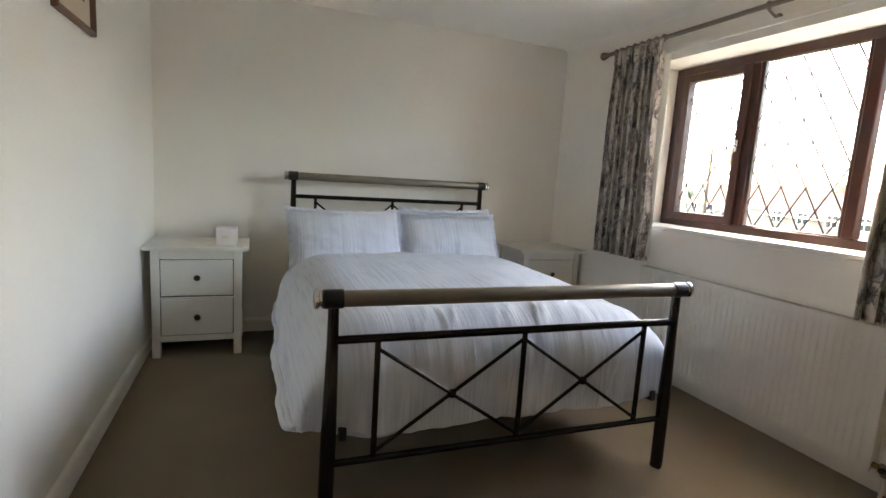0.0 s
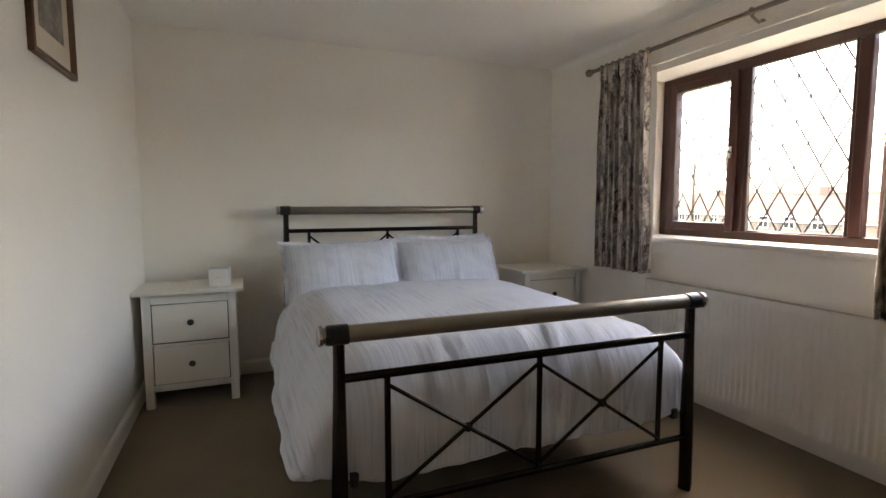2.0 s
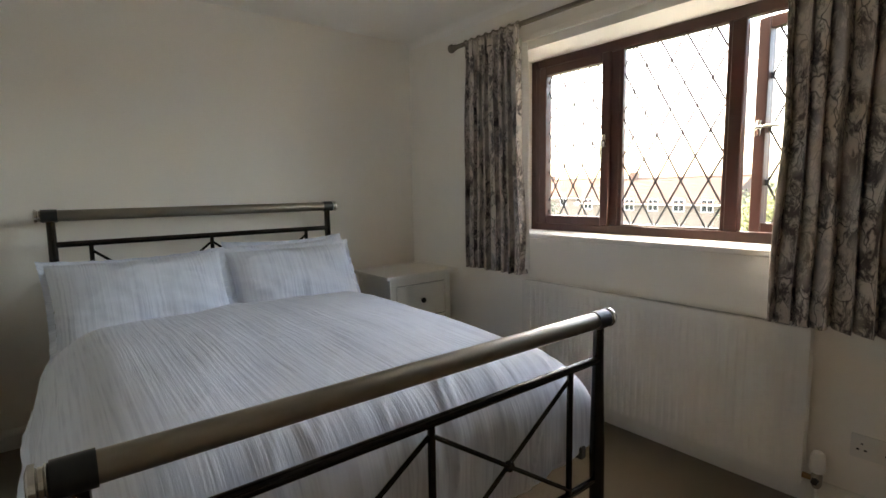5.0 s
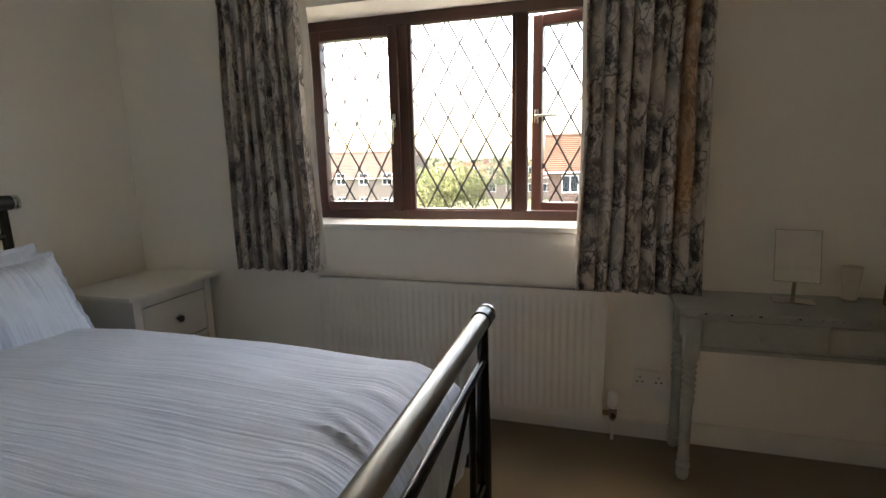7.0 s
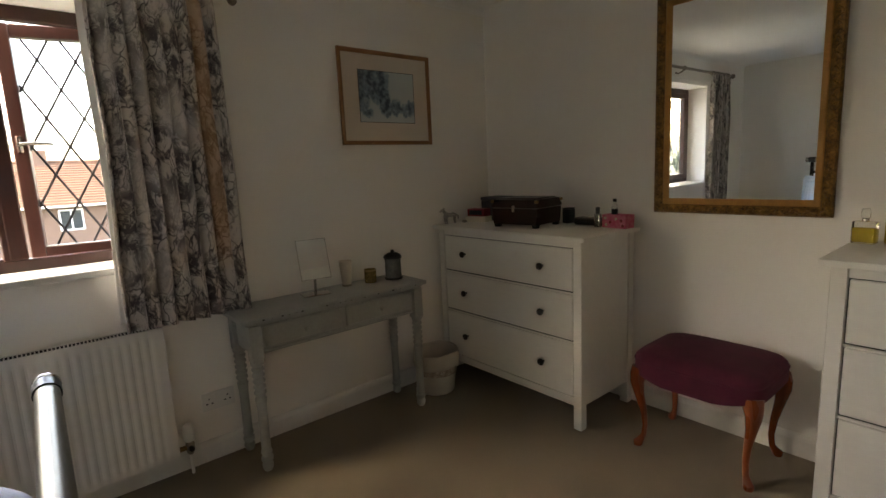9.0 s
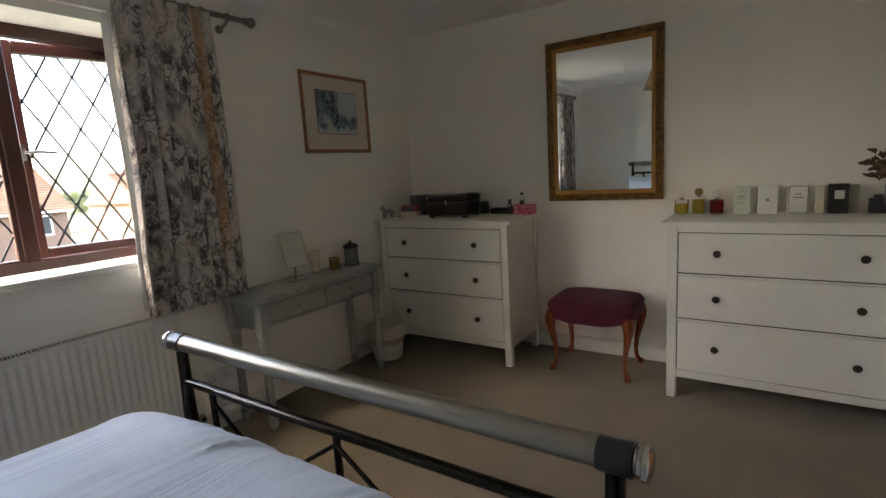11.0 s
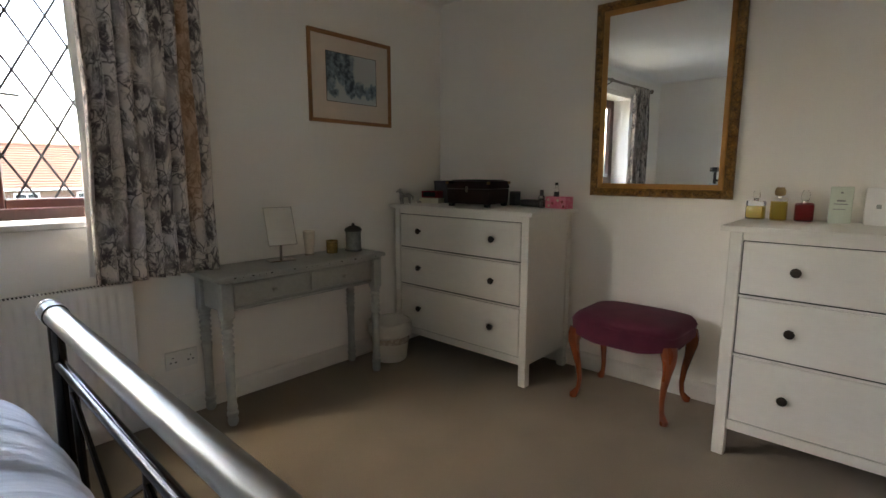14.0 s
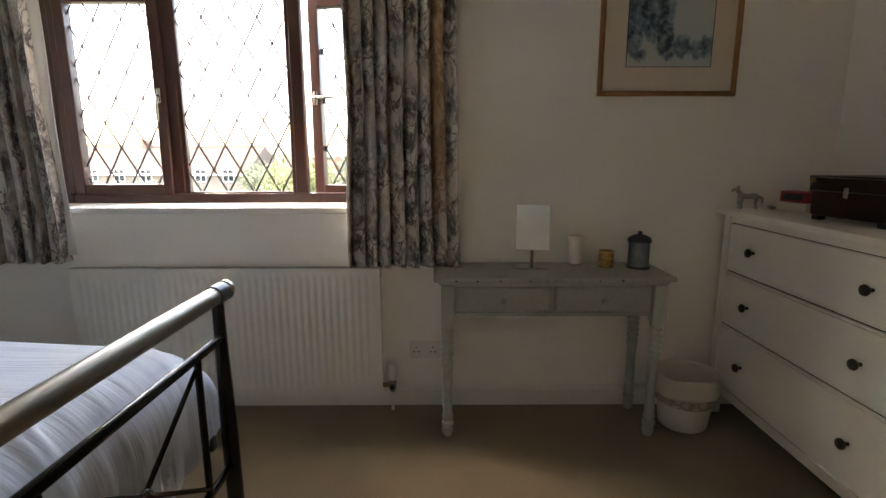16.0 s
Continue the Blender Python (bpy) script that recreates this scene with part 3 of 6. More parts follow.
def lattice(ya, yb, za, zb, x, oy, oz):
    """Crossing lead strips stuck on a pane, in tall diamonds."""
    bm = bmesh.new()
    w, h = 0.1326, 0.239
    for sgn in (1, -1):
        k = -20
        while k < 21:
            # line: (y - ya)/w - sgn*(z - za)/h = k
            cuts = []
            for z in (za, zb):
                y = oy + w * (k + sgn * (z - oz) / h)
                cuts.append((y, z))
            (ay, az), (by, bz) = cuts
            t0, t1 = 0.0, 1.0
            dy = by - ay
            lo, hi = (ya - ay) / dy, (yb - ay) / dy
            t0, t1 = max(t0, min(lo, hi)), min(t1, max(lo, hi))
            if t1 - t0 > 0.01:
                p, q = Vector((x, ay + dy * t0, az + (bz - az) * t0)), Vector((x, ay + dy * t1, az + (bz - az) * t1))
                side = Vector((0, q.z - p.z, p.y - q.y)).normalized() * 0.0047
                proud, back = Vector((-0.0012 - 0.0003 * sgn, 0, 0)), Vector((0.0015, 0, 0))
                ring = [[bm.verts.new(e + w_) for w_ in (side * 0.75 + proud, side + back, -side + back, -side * 0.75 + proud)] for e in (p, q)]
                for i in range(4):
                    bm.faces.new((ring[0][i], ring[0][(i + 1) % 4], ring[1][(i + 1) % 4], ring[1][i]))
            k += 1
    # solder blobs where strips cross
    for a in range(-14, 15):
        for c in range(-14, 15):
            y, z = oy + w * (a + c) / 2, oz + h * (c - a) / 2
            if ya < y < yb and za < z < zb:
                sweep([(x - 0.006, y, z), (x + 0.004, y, z)], [0.005, 0.0085], 8, bm)
    return bm


def handle(parent, y, z, x, flip=1):
    bm = box(x - 0.012, x, y - 0.011, y + 0.011, z - 0.035, z + 0.035, 0.004, 2)
    sweep([(x - 0.01, y, z), (x - 0.038, y, z)], 0.007, 10, bm)
    part("handle", bm, "chrome", parent, "white metal casement handle")



# closed sash, fixed light, open sash
b = frame_bars(2.265, 2.758, 1.015, 1.968, 0.052, FX0 - 0.014, FX1 - 0.004)
box(FX0 - 0.010, FX1 - 0.003, 2.758, 2.79, 1.015, 1.968, 0.004, 1, b)
sash = part("sash", b, "upvc", win, "closed mahogany casement")
part("pane", box(2.855, 2.861, 2.312, 2.710, 1.062, 1.92, 0), "pane", sash)
part("lead_lattice", lattice(2.317, 2.706, 1.067, 1.916, 2.853, 2.655, 1.485), "lead", sash)
handle(sash, 2.29, 1.49, FX0 - 0.014)
part("lever", sweep([(2.79, 2.29, 1.49), (2.786, 2.291, 1.43), (2.789, 2.292, 1.37)], [0.007, 0.0075, 0.006], 10), "chrome", sash)
fixed = part("fixed_light", frame_bars(1.655, 2.22, 1.005, 1.985, 0.024, FX0 + 0.008, FX1 - 0.006), "upvc", win)
part("pane", box(2.857, 2.863, 1.675, 2.2, 1.025, 1.965, 0), "pane", fixed)
part("lead_lattice", lattice(1.68, 2.196, 1.03, 1.96, 2.855, 2.14, 1.497), "lead", fixed)
HINGE = 1.07
b = frame_bars(0.0, 0.525, 1.005, 1.975, 0.052, -0.03, 0.026)
sash3 = part("sash", b, "upvc", win, "mahogany casement standing ajar", at=pose(2.875, HINGE, 0, 0, 0, -11))
part("pane", box(-0.004, 0.002, 0.05, 0.478, 1.055, 1.925, 0), "pane", sash3)
part("lead_lattice", lattice(0.053, 0.472, 1.058, 1.92, -0.007, 0.398, 1.60), "lead", sash3)
handle(sash3, 0.497, 1.49, -0.03)
part("lever", sweep([(-0.064, 0.497, 1.49), (-0.07, 0.44, 1.492), (-0.066, 0.38, 1.488)], [0.007, 0.0075, 0.006], 10), "chrome", sash3)
for o in win.children_recursive:
    if o.name.startswith("pane"):
        o.visible_shadow = False


# ---- bed ----
def bed():
    bd = thing("bed", 1.085, 2.6, 0, 0, "black nickel tubular metal double bed frame with pewter top rails", "bed")

    def end(yy, top, mid, low, xa, xb):
        """One bed end: posts, three rails, uprights and two crossed braces."""
        yl = yy - 2.6
        pl, pr = xa - 1.085, xb - 1.085
        rail = part("top_rail", sweep([(pl - 0.005, yl, top), (pr + 0.005, yl, top)], 0.0275, 20), "pewter", bd, "brushed pewter top rail")
        for s, px in ((-1, pl), (1, pr)):
            part("post", sweep([(px, yl, 0.0), (px + s * 0.004, yl, 0.02), (px - s * 0.002, yl, 0.35), (px - s * 0.006, yl, top - 0.15), (px - s * 0.006, yl, top)],
                               [0.025, 0.026, 0.0255, 0.019, 0.0175], 16), "iron", bd)
            part("collar", sweep([(px - s * 0.034, yl, top), (px + s * 0.026, yl, top)], 0.0315, 20), "collar", bd, "black collar")
            part("end_cap", sweep([(px + s * 0.026, yl, top), (px + s * 0.031, yl, top), (px + s * 0.034, yl, top), (px + s * 0.040, yl, top), (px + s * 0.043, yl, top), (px + s * 0.052, yl, top), (px + s * 0.056, yl, top)],
                                  [0.027, 0.030, 0.025, 0.025, 0.032, 0.032, 0.022], 20), "chrome", bd, "polished ringed end cap")
        part("middle_rail", sweep([(pl, yl, mid), (pr, yl, mid)], 0.0145, 14), "iron", bd)
        part("bottom_rail", sweep([(pl, yl, low), (pr, yl, low)], 0.0125, 14), "iron", bd)
        ups = [pl + 0.155, (pl + pr) / 2, pr - 0.155]
        for u in ups:
            part("upright", sweep([(u, yl, low), (u, yl, mid)], 0.0105, 12), "iron", bd)
        for u0, u1 in zip(ups, ups[1:]):
            za, zb = low + 0.02, mid - 0.035
            part("brace", sweep([(u0, yl - 0.004, zb), (u1, yl - 0.004, za)], 0.0068, 10), "iron", bd)
            part("brace", sweep([(u0, yl + 0.004, za), (u1, yl + 0.004, zb)], 0.0068, 10), "iron", bd)
            bm = bmesh.new()
            bmesh.ops.create_uvsphere(bm, u_segments=14, v_segments=10, radius=0.0165)
            for v in bm.verts:
                v.co += Vector(((u0 + u1) / 2, yl, (za + zb) / 2))
            part("boss", bm, "iron", bd)

    end(1.608, 0.794, 0.657, 0.228, 0.356, 1.776)
    # the foot end stands a touch out of square
    skew = pose(0.691, -0.992, 0) @ pose(0, 0, 0, 0, 0, -0.5) @ pose(-0.691, 0.992, 0)
    for o in bd.children:
        o.matrix_local = skew
    end(3.665, 1.143, 1.004, 0.50, 0.372, 1.800)
    for x in (0.41, 1.76):
        part("side_rail", box(x - 0.014 - 1.085, x + 0.014 - 1.085, -0.95, 1.05, 0.285, 0.33, 0.004), "bedbase", bd)
    for k in range(14):
        y = -0.9 + k * 0.145
        part("slat", box(-0.66, 0.66, y, y + 0.06, 0.30, 0.318, 0.002), "bedbase", bd)
    part("centre_leg", sweep([(0, 0, 0), (0, 0, 0.30)], 0.02, 12), "iron", bd)
    return bd


bed()
b = box(0.46, 1.70, 1.80, 3.62, 0.325, 0.555, 0.05, 3)
tagged(part("mattress", b, "mattress"), "pale mattress under the duvet on the bed frame", "mattress")
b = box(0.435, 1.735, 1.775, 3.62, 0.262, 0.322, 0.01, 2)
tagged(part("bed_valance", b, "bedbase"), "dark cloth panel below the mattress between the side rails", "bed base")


def duvet_place(u, v):
    """Cloth laid over the mattress: u across, v from the pillows to the foot."""
    s = (u - 0.5) * 2.06
    t = v * 1.93
    cx, half, ytop, yfoot = 1.07, 0.622, 3.30, 1.718
    zt = 0.647

    def bend(a, flat, r):
        """Arc length a: flat, round, then straight down. Returns out and drop."""
        if a <= flat:
            return a, 0.0
        q = (a - flat) / r
        if q < math.pi / 2:
            return flat + r * math.sin(q), r * (1 - math.cos(q))
        return flat + r, r + (a - flat - r * math.pi / 2)

    ox, dx = bend(abs(s), half - 0.085, 0.225) if s < 0 else bend(abs(s), half - 0.045, 0.185)
    oy, dy = bend(t, (ytop - yfoot) - 0.16, 0.20)
    sg = 1 if s > 0 else -1
    near = 0.07
    # smooth blend of the two drops, so that the corners round off
    drop = math.log(math.exp(dx / near) + math.exp(dy / near) - 1) * near
    n1 = noise.noise(Vector((s * 1.6, t * 1.3, 3.1)))
    n2 = noise.noise(Vector((s * 9, t * 1.2, 7.7)))
    n3 = noise.noise(Vector((s * 5, t * 4, 1.3)))
    crown = 0.042 * (1 - min(1, abs(s) / 0.80) ** 2.2) * (0.3 + 0.7 * min(1, t / 0.55))
    top_w = max(0.0, 1 - drop / 0.2)
    n4 = noise.noise(Vector((s * 2.4 + 0.9 * t, t * 2.7 - 0.5 * s, 11.0)))
    soft_ridge = max(0.0, 1 - 2.4 * abs(noise.noise(Vector((s * 2.2 + t * 1.7, t * 1.6 - s * 0.8, 5.0))))) ** 3
    puff = top_w * (0.012 * n1 + 0.004 * n2 + 0.006 * n3 + 0.009 * n4 + 0.003 * soft_ridge)
    # short creases where the cloth breaks over the foot
    rip = max(0.0, 1 - 2.8 * abs(noise.noise(Vector((s * 11 + 1.5 * t, t * 1.6 + 0.7 * s, 6.1))))) ** 2.5
    rip *= max(0.0, 0.35 + 1.3 * noise.noise(Vector((s * 3.1, t * 1.5, 2.9))) + 0.5 * math.exp(-((s - 0.10) / 0.2) ** 2))
    crease = math.exp(-((t - 1.50) / 0.10) ** 2) * 0.010 * rip
    fall = min(1.0, drop / 0.35)
    wx, wy = dx / (dx + dy + 1e-6), dy / (dx + dy + 1e-6)
    fold_x = fall * wx * (0.007 * math.sin(t * 9 + 2.0 * n1 + s) + 0.002 * math.sin(t * 31 + 4 * n3) + 0.007 * noise.noise(Vector((t * 6, s * 2, 4.4))))
    fold_y = fall * wy * (0.008 * math.sin(s * 19 + 2.0 * n1) + 0.003 * math.sin(s * 43 + 3 * n3) + 0.012 * noise.noise(Vector((s * 16 + t * 3, t * 3.5, 8.8))) + 0.006 * noise.noise(Vector((s * 38 - t * 4, t * 6, 2.2))) + 0.010 * rip)
    belly = 0.014 * math.sin(min(1.0, drop / 0.36) * math.pi)
    x = cx + sg * (ox + wx * belly * (1 if dx > 0 else 0) + fold_x + (0.085 if s < 0 else 0.035) * wx * fall ** 3 * (0.7 + 0.5 * min(1, t / 1.5)))
    y = ytop - oy - fold_y - wy * 0.3 * belly
    z = zt + crown + puff + crease - drop + top_w * (0.016 * math.sin(math.pi * min(1, t / 1.4)) - 0.006 * min(1, t / 1.4))
    hem = 0.280 + 0.012 * noise.noise(Vector((s * 1.6, t * 1.6, 9)))
    hem += 0.06 * max(0.0, min(1, (abs(s) - 0.5) / 0.3))
    if z < hem:
        z = hem + 0.06 * (z - hem)
    return (x, max(y, 1.65), z)


b = sheet(250, 220, duvet_place, uv=lambda u, v: (u * 2.06, v * 1.93))
ob = cloth("duvet", b, "duvet", None, 0.022)
tagged(ob, "pale blue-white pinstriped cotton duvet hanging over the bed's sides", "duvet")
edge = [duvet_place(0.0, k / 110) for k in range(111)] + [duvet_place(k / 125, 1.0) for k in range(1, 126)] + [duvet_place(1.0, 1 - k / 110) for k in range(1, 111)]
part("sewn_hem", sweep(edge, 0.0125, 8), "duvet", ob, "rolled sewn edge of the cover")


def pillow(x, y, z, tilt, turn, w, h, d, seed, label):
    """A plump cushion with a thin rimmed edge, leaning back."""
    bm = bmesh.new()
    layer = bm.loops.layers.uv.verify()
    n = 44
    for side in (1, -1):
        grid = []
        for i in range(n + 1):
            row = []
            for j in range(n + 1):
                a, c = i / n * 2 - 1, j / n * 2 - 1
                e = max(0.0, (1 - abs(a) ** 3.0) * (1 - abs(c) ** 2.4)) ** 0.58
                pinch = 1 - 0.045 * (1 - c * c) * abs(a) ** 3
                pinch2 = 1 - 0.10 * (1 - a * a) * abs(c) ** 3
                px, pz = a * w / 2 * pinch, c * h / 2 * pinch2
                wr = 0.012 * noise.noise(Vector((a * 2.4 + seed, c * 2.4, side))) + 0.005 * noise.noise(Vector((a * 6 + seed, c * 4 + a * 2, side)))
                wr += 0.010 * max(0.0, 1 - 3 * abs(noise.noise(Vector((a * 2.6 + c * 1.8 + seed, c * 2.6 - a * 1.2, 3.0 + side))))) ** 2 * (0.3 + 0.7 * max(abs(a), abs(c)) ** 2)
                rim = 0.004 * noise.noise(Vector((a * 14, c * 14, seed)))
                row.append(bm.verts.new((px + rim, side * (d / 2 * e + wr * e), pz + rim - 0.012 * (1 - c) * a * a * 0.5)))
            grid.append(row)
        for i in range(n):
            for j in range(n):
                f = bm.faces.new((grid[i][j], grid[i + 1][j], grid[i + 1][j + 1], grid[i][j + 1]))
                for lp, (p, q) in zip(f.loops, ((i, j), (i + 1, j), (i + 1, j + 1), (i, j + 1))):
                    lp[layer].uv = (p / n * w + seed, q / n * h)
    bmesh.ops.remove_doubles(bm, verts=bm.verts, dist=1e-5)
    ob = part("pillow", bm, "pillow")
    ob.matrix_world = pose(x, y, z, tilt, 0, turn)
    # ruffled edge strip
    m = 240

    def rim_pt(u, v):
        k = u * 4
        q, f = int(min(3, k)), k - int(min(3, k))
        a, c = ((-1 + 2 * f, -1), (1, -1 + 2 * f), (1 - 2 * f, 1), (-1, 1 - 2 * f))[q]
        pinch = 1 - 0.045 * (1 - c * c)
        pinch2 = 1 - 0.10 * (1 - a * a)
        return (a * w / 2 * pinch * (1 + v * 0.026 / (w / 2)), 0.004 * v * math.sin(u * m * 0.9 + 3 * noise.noise(Vector((u * 30, seed, 0)))), c * h / 2 * pinch2 * (1 + v * 0.022 / (h / 2)) - 0.012 * (1 - c) * a * a * 0.5)
    rb = sheet(m, 2, rim_pt, uv=lambda u, v: (u * 3, v * 0.03))
    part("ruffled_edge", rb, "pillow", ob)
    return tagged(ob, label, "pillow", "pillows on the bed")


pillow(1.475, 3.515, 0.738, -16, 0, 0.68, 0.44, 0.15, 9.0, "pale striped cotton pillow standing against the bed head")
pillow(0.708, 3.35, 0.735, -33, 2, 0.74, 0.47, 0.22, 1.0, "pale grey-blue pinstriped pillow leaning on the bed head")
pillow(1.442, 3.345, 0.733, -34, -3, 0.70, 0.46, 0.22, 5.0, "pale blue pinstriped pillow leaning on the pillow behind")


# ---- drawers and bedside cabinets ----
def knob(parent, x, y, z):
    part("knob", lathe([(0.0065, y), (0.0065, y + 0.012), (0.009, y + 0.015), (0.0165, y + 0.02), (0.0185, y + 0.026), (0.0165, y + 0.031), (0.009, y + 0.0345), (0.0, y + 0.0355)], 16, x, z, axis="y"), "knob", parent, "dark bronze knob")


def drawers(name, x, y, rz, w, d, h, top_over, rows, foot, knobs, label, category, group):
    """A white chest on square feet. Local: front at +y = 0, back at -d; rows are drawer heights (from, to)."""
    th = thing(name, x, y, 0, rz, label, category, group)
    p = 0.046
    hw = w / 2
    part("top", box(-hw - top_over, hw + top_over, -d - 0.005, top_over * 0.8, h - 0.022, h, 0.003, 2), "white", th)
    for s in (-1, 1):
        part("leg", box(min(s * hw, s * (hw - p)), max(s * hw, s * (hw - p)), -p, 0, 0, h - 0.023, 0.003), "white", th)
        part("leg", box(min(s * hw, s * (hw - p)), max(s * hw, s * (hw - p)), -d, -d + p, 0, h - 0.023, 0.003), "white", th)
        part("side_panel", box(min(s * (hw - 0.008), s * (hw - 0.026)), max(s * (hw - 0.008), s * (hw - 0.026)), -d + p, -p, foot, h - 0.023, 0.001), "white", th)
    part("back_panel", box(-hw + p, hw - p, -d + 0.004, -d + 0.012, foot, h - 0.023, 0), "white", th)
    # black board close behind the fronts, imitates shade in the gaps
    part("gap_shade", box(-hw + p + 0.001, hw - p - 0.001, -0.026, -0.012, foot + 0.02, h - 0.03, 0), "gap", th, "black board standing in for shade in the drawer gaps")
    part("plinth_rail", box(-hw + p, hw - p, -0.03, -0.004, foot, rows[-1][0] - 0.004, 0.002), "white", th)
    part("top_rail", box(-hw + p, hw - p, -0.03, -0.004, rows[0][1] + 0.004, h - 0.023, 0.002), "white", th)
    for (za, zb), (zc, zd) in zip(rows, rows[1:]):
        part("divider", box(-hw + p, hw - p, -0.03, -0.0035, zd + 0.002, za - 0.0065, 0.0015), "white", th)
    for za, zb in rows:
        dr = part("drawer", box(-hw + p + 0.005, hw - p - 0.005, -0.024, -0.003, za, zb, 0.003), "white", th)
        for kx in knobs:
            knob(dr, kx, -0.003, (za + zb) / 2 + 0.004)
    return th


CH = dict(w=1.03, d=0.475, h=0.968, top_over=0.03, rows=((0.700, 0.908), (0.455, 0.683), (0.166, 0.438)), foot=0.120, knobs=(-0.285, 0.285), category="chest of drawers", group="white chests of drawers")
drawers("chest_of_drawers", 2.03, -0.35, 0, label="white wooden three drawer chest beside the window wall", **CH)
drawers("chest_of_drawers", 0.07, -0.35, 0, label="white wooden three drawer chest behind the open door", **CH)
BS = dict(w=0.50, d=0.41, h=0.690, top_over=0.042, rows=((0.385, 0.608), (0.140, 0.362)), foot=0.098, knobs=(0.0,), category="bedside cabinet", group="white bedside cabinets")
drawers("bedside_cabinet", -0.196, 3.36, 180, label="white wooden two drawer bedside cabinet by the picture wall", **BS)
drawers("bedside_cabinet", 2.30, 3.33, 180, label="white wooden two drawer bedside cabinet by the window wall", **BS)


# ---- radiator, curtains ----
def radiator():
    y0, y1, z0, z1, xf = 1.212, 2.625, 0.095, 0.70, 2.518
    rd = thing("radiator", 2.55, (y0 + y1) / 2, 0, 0, "white enamelled fluted panel radiator under the window", "radiator")
    hw = (y1 - y0) / 2
    pitch = 0.0335
    n = int((2 * hw - 0.06) / pitch)
    prof = [(-hw, 0.012), (-hw, 0.0), (-hw + 0.03, 0.0)]
    ys = -n * pitch / 2
    for k in range(n):
        a = ys + k * pitch
        prof += [(a + 0.003, 0.0), (a + 0.010, -0.006), (a + 0.0125, -0.0072), (a + 0.019, -0.0072), (a + 0.0215, -0.006), (a + 0.0285, 0.0)]
    prof += [(hw, 0.0), (hw, 0.012)]
    bm = bmesh.new()
    zs = ((z0, 0.0), (z0 + 0.022, 0.0), (z0 + 0.04, 1.0), (z1 - 0.05, 1.0), (z1 - 0.03, 0.0), (z1, 0.0))
    rows = [[bm.verts.new((xf - 2.55 + (-dx if dx < 0 else dx * (1 if dx > 0.01 else 0)) * (k if dx < 0 else 1), a, z)) for a, dx in prof] for z, k in zs]
    for r0, r1 in zip(rows, rows[1:]):
        for i in range(len(prof) - 1):
            bm.faces.new((r0[i], r0[i + 1], r1[i + 1], r1[i]))
    part("front_panel", bm, "radiator", rd)
    part("back_panel", box(0.006, 0.016, -hw, hw, z0, z1 - 0.004, 0.002), "radiator", rd)
    for s in (-1, 1):
        part("end_panel", box(-0.031, 0.017, s * hw - 0.002, s * hw + 0.002, z0 + 0.01, z1 + 0.003, 0.001), "radiator", rd)
    g = box(-0.033, -0.029, -hw, hw, z1 - 0.002, z1 + 0.002, 0.001)
    box(0.008, 0.015, -hw, hw, z1 - 0.002, z1 + 0.004, 0.001, 1, g)
    k = -hw + 0.006
    while k < hw - 0.006:
        box(-0.026, 0.008, k, k + 0.004, z1 - 0.003, z1 + 0.003, 0, 1, g)
        k += 0.0125
    part("top_grille", g, "radiator", rd)
    # added black core and plate, painted shade seen through the grille slots
    part("shade_core", box(-0.020, 0.004, -hw + 0.006, hw - 0.006, z0 + 0.02, z1 - 0.014, 0), "gap", rd)
    part("grille_shade", box(0.0045, 0.0055, -hw + 0.004, hw - 0.004, z1 - 0.03, z1 + 0.0025, 0), "gap", rd)
    for s in (-0.5, 0.5):
        part("bracket", box(0.016, 0.043, s - 0.015, s + 0.015, z0 + 0.1, z1 - 0.1, 0.001), "radiator", rd)
    v = thing("radiator_valve", 2.535, 1.165, 0, 0, "white thermostatic valve head on a brass body", "valve")
    part("head", lathe([(0.0, 0.237), (0.016, 0.235), (0.022, 0.227), (0.0245, 0.20), (0.0255, 0.168), (0.021, 0.158), (0.0, 0.158)], 20), "plastic", v)
    part("body", sweep([(0, 0, 0.158), (0, 0, 0.145), (0, 0, 0.11), (0, 0, 0.095)], [0.014, 0.019, 0.018, 0.011], 14), "pewter", v, "dull grey valve body")
    part("cap_nut", sweep([(-0.012, 0, 0.128), (-0.032, 0, 0.128)], [0.013, 0.012], 6), "knob", v)
    part("union", sweep([(0, 0.0, 0.128), (0, 0.052, 0.128)], [0.010, 0.012], 12), "brass", v)
    part("pipe", sweep([(0, 0, 0.10), (0, 0, 0.0)], 0.0075, 12), "plastic", v, "white painted pipe")


radiator()


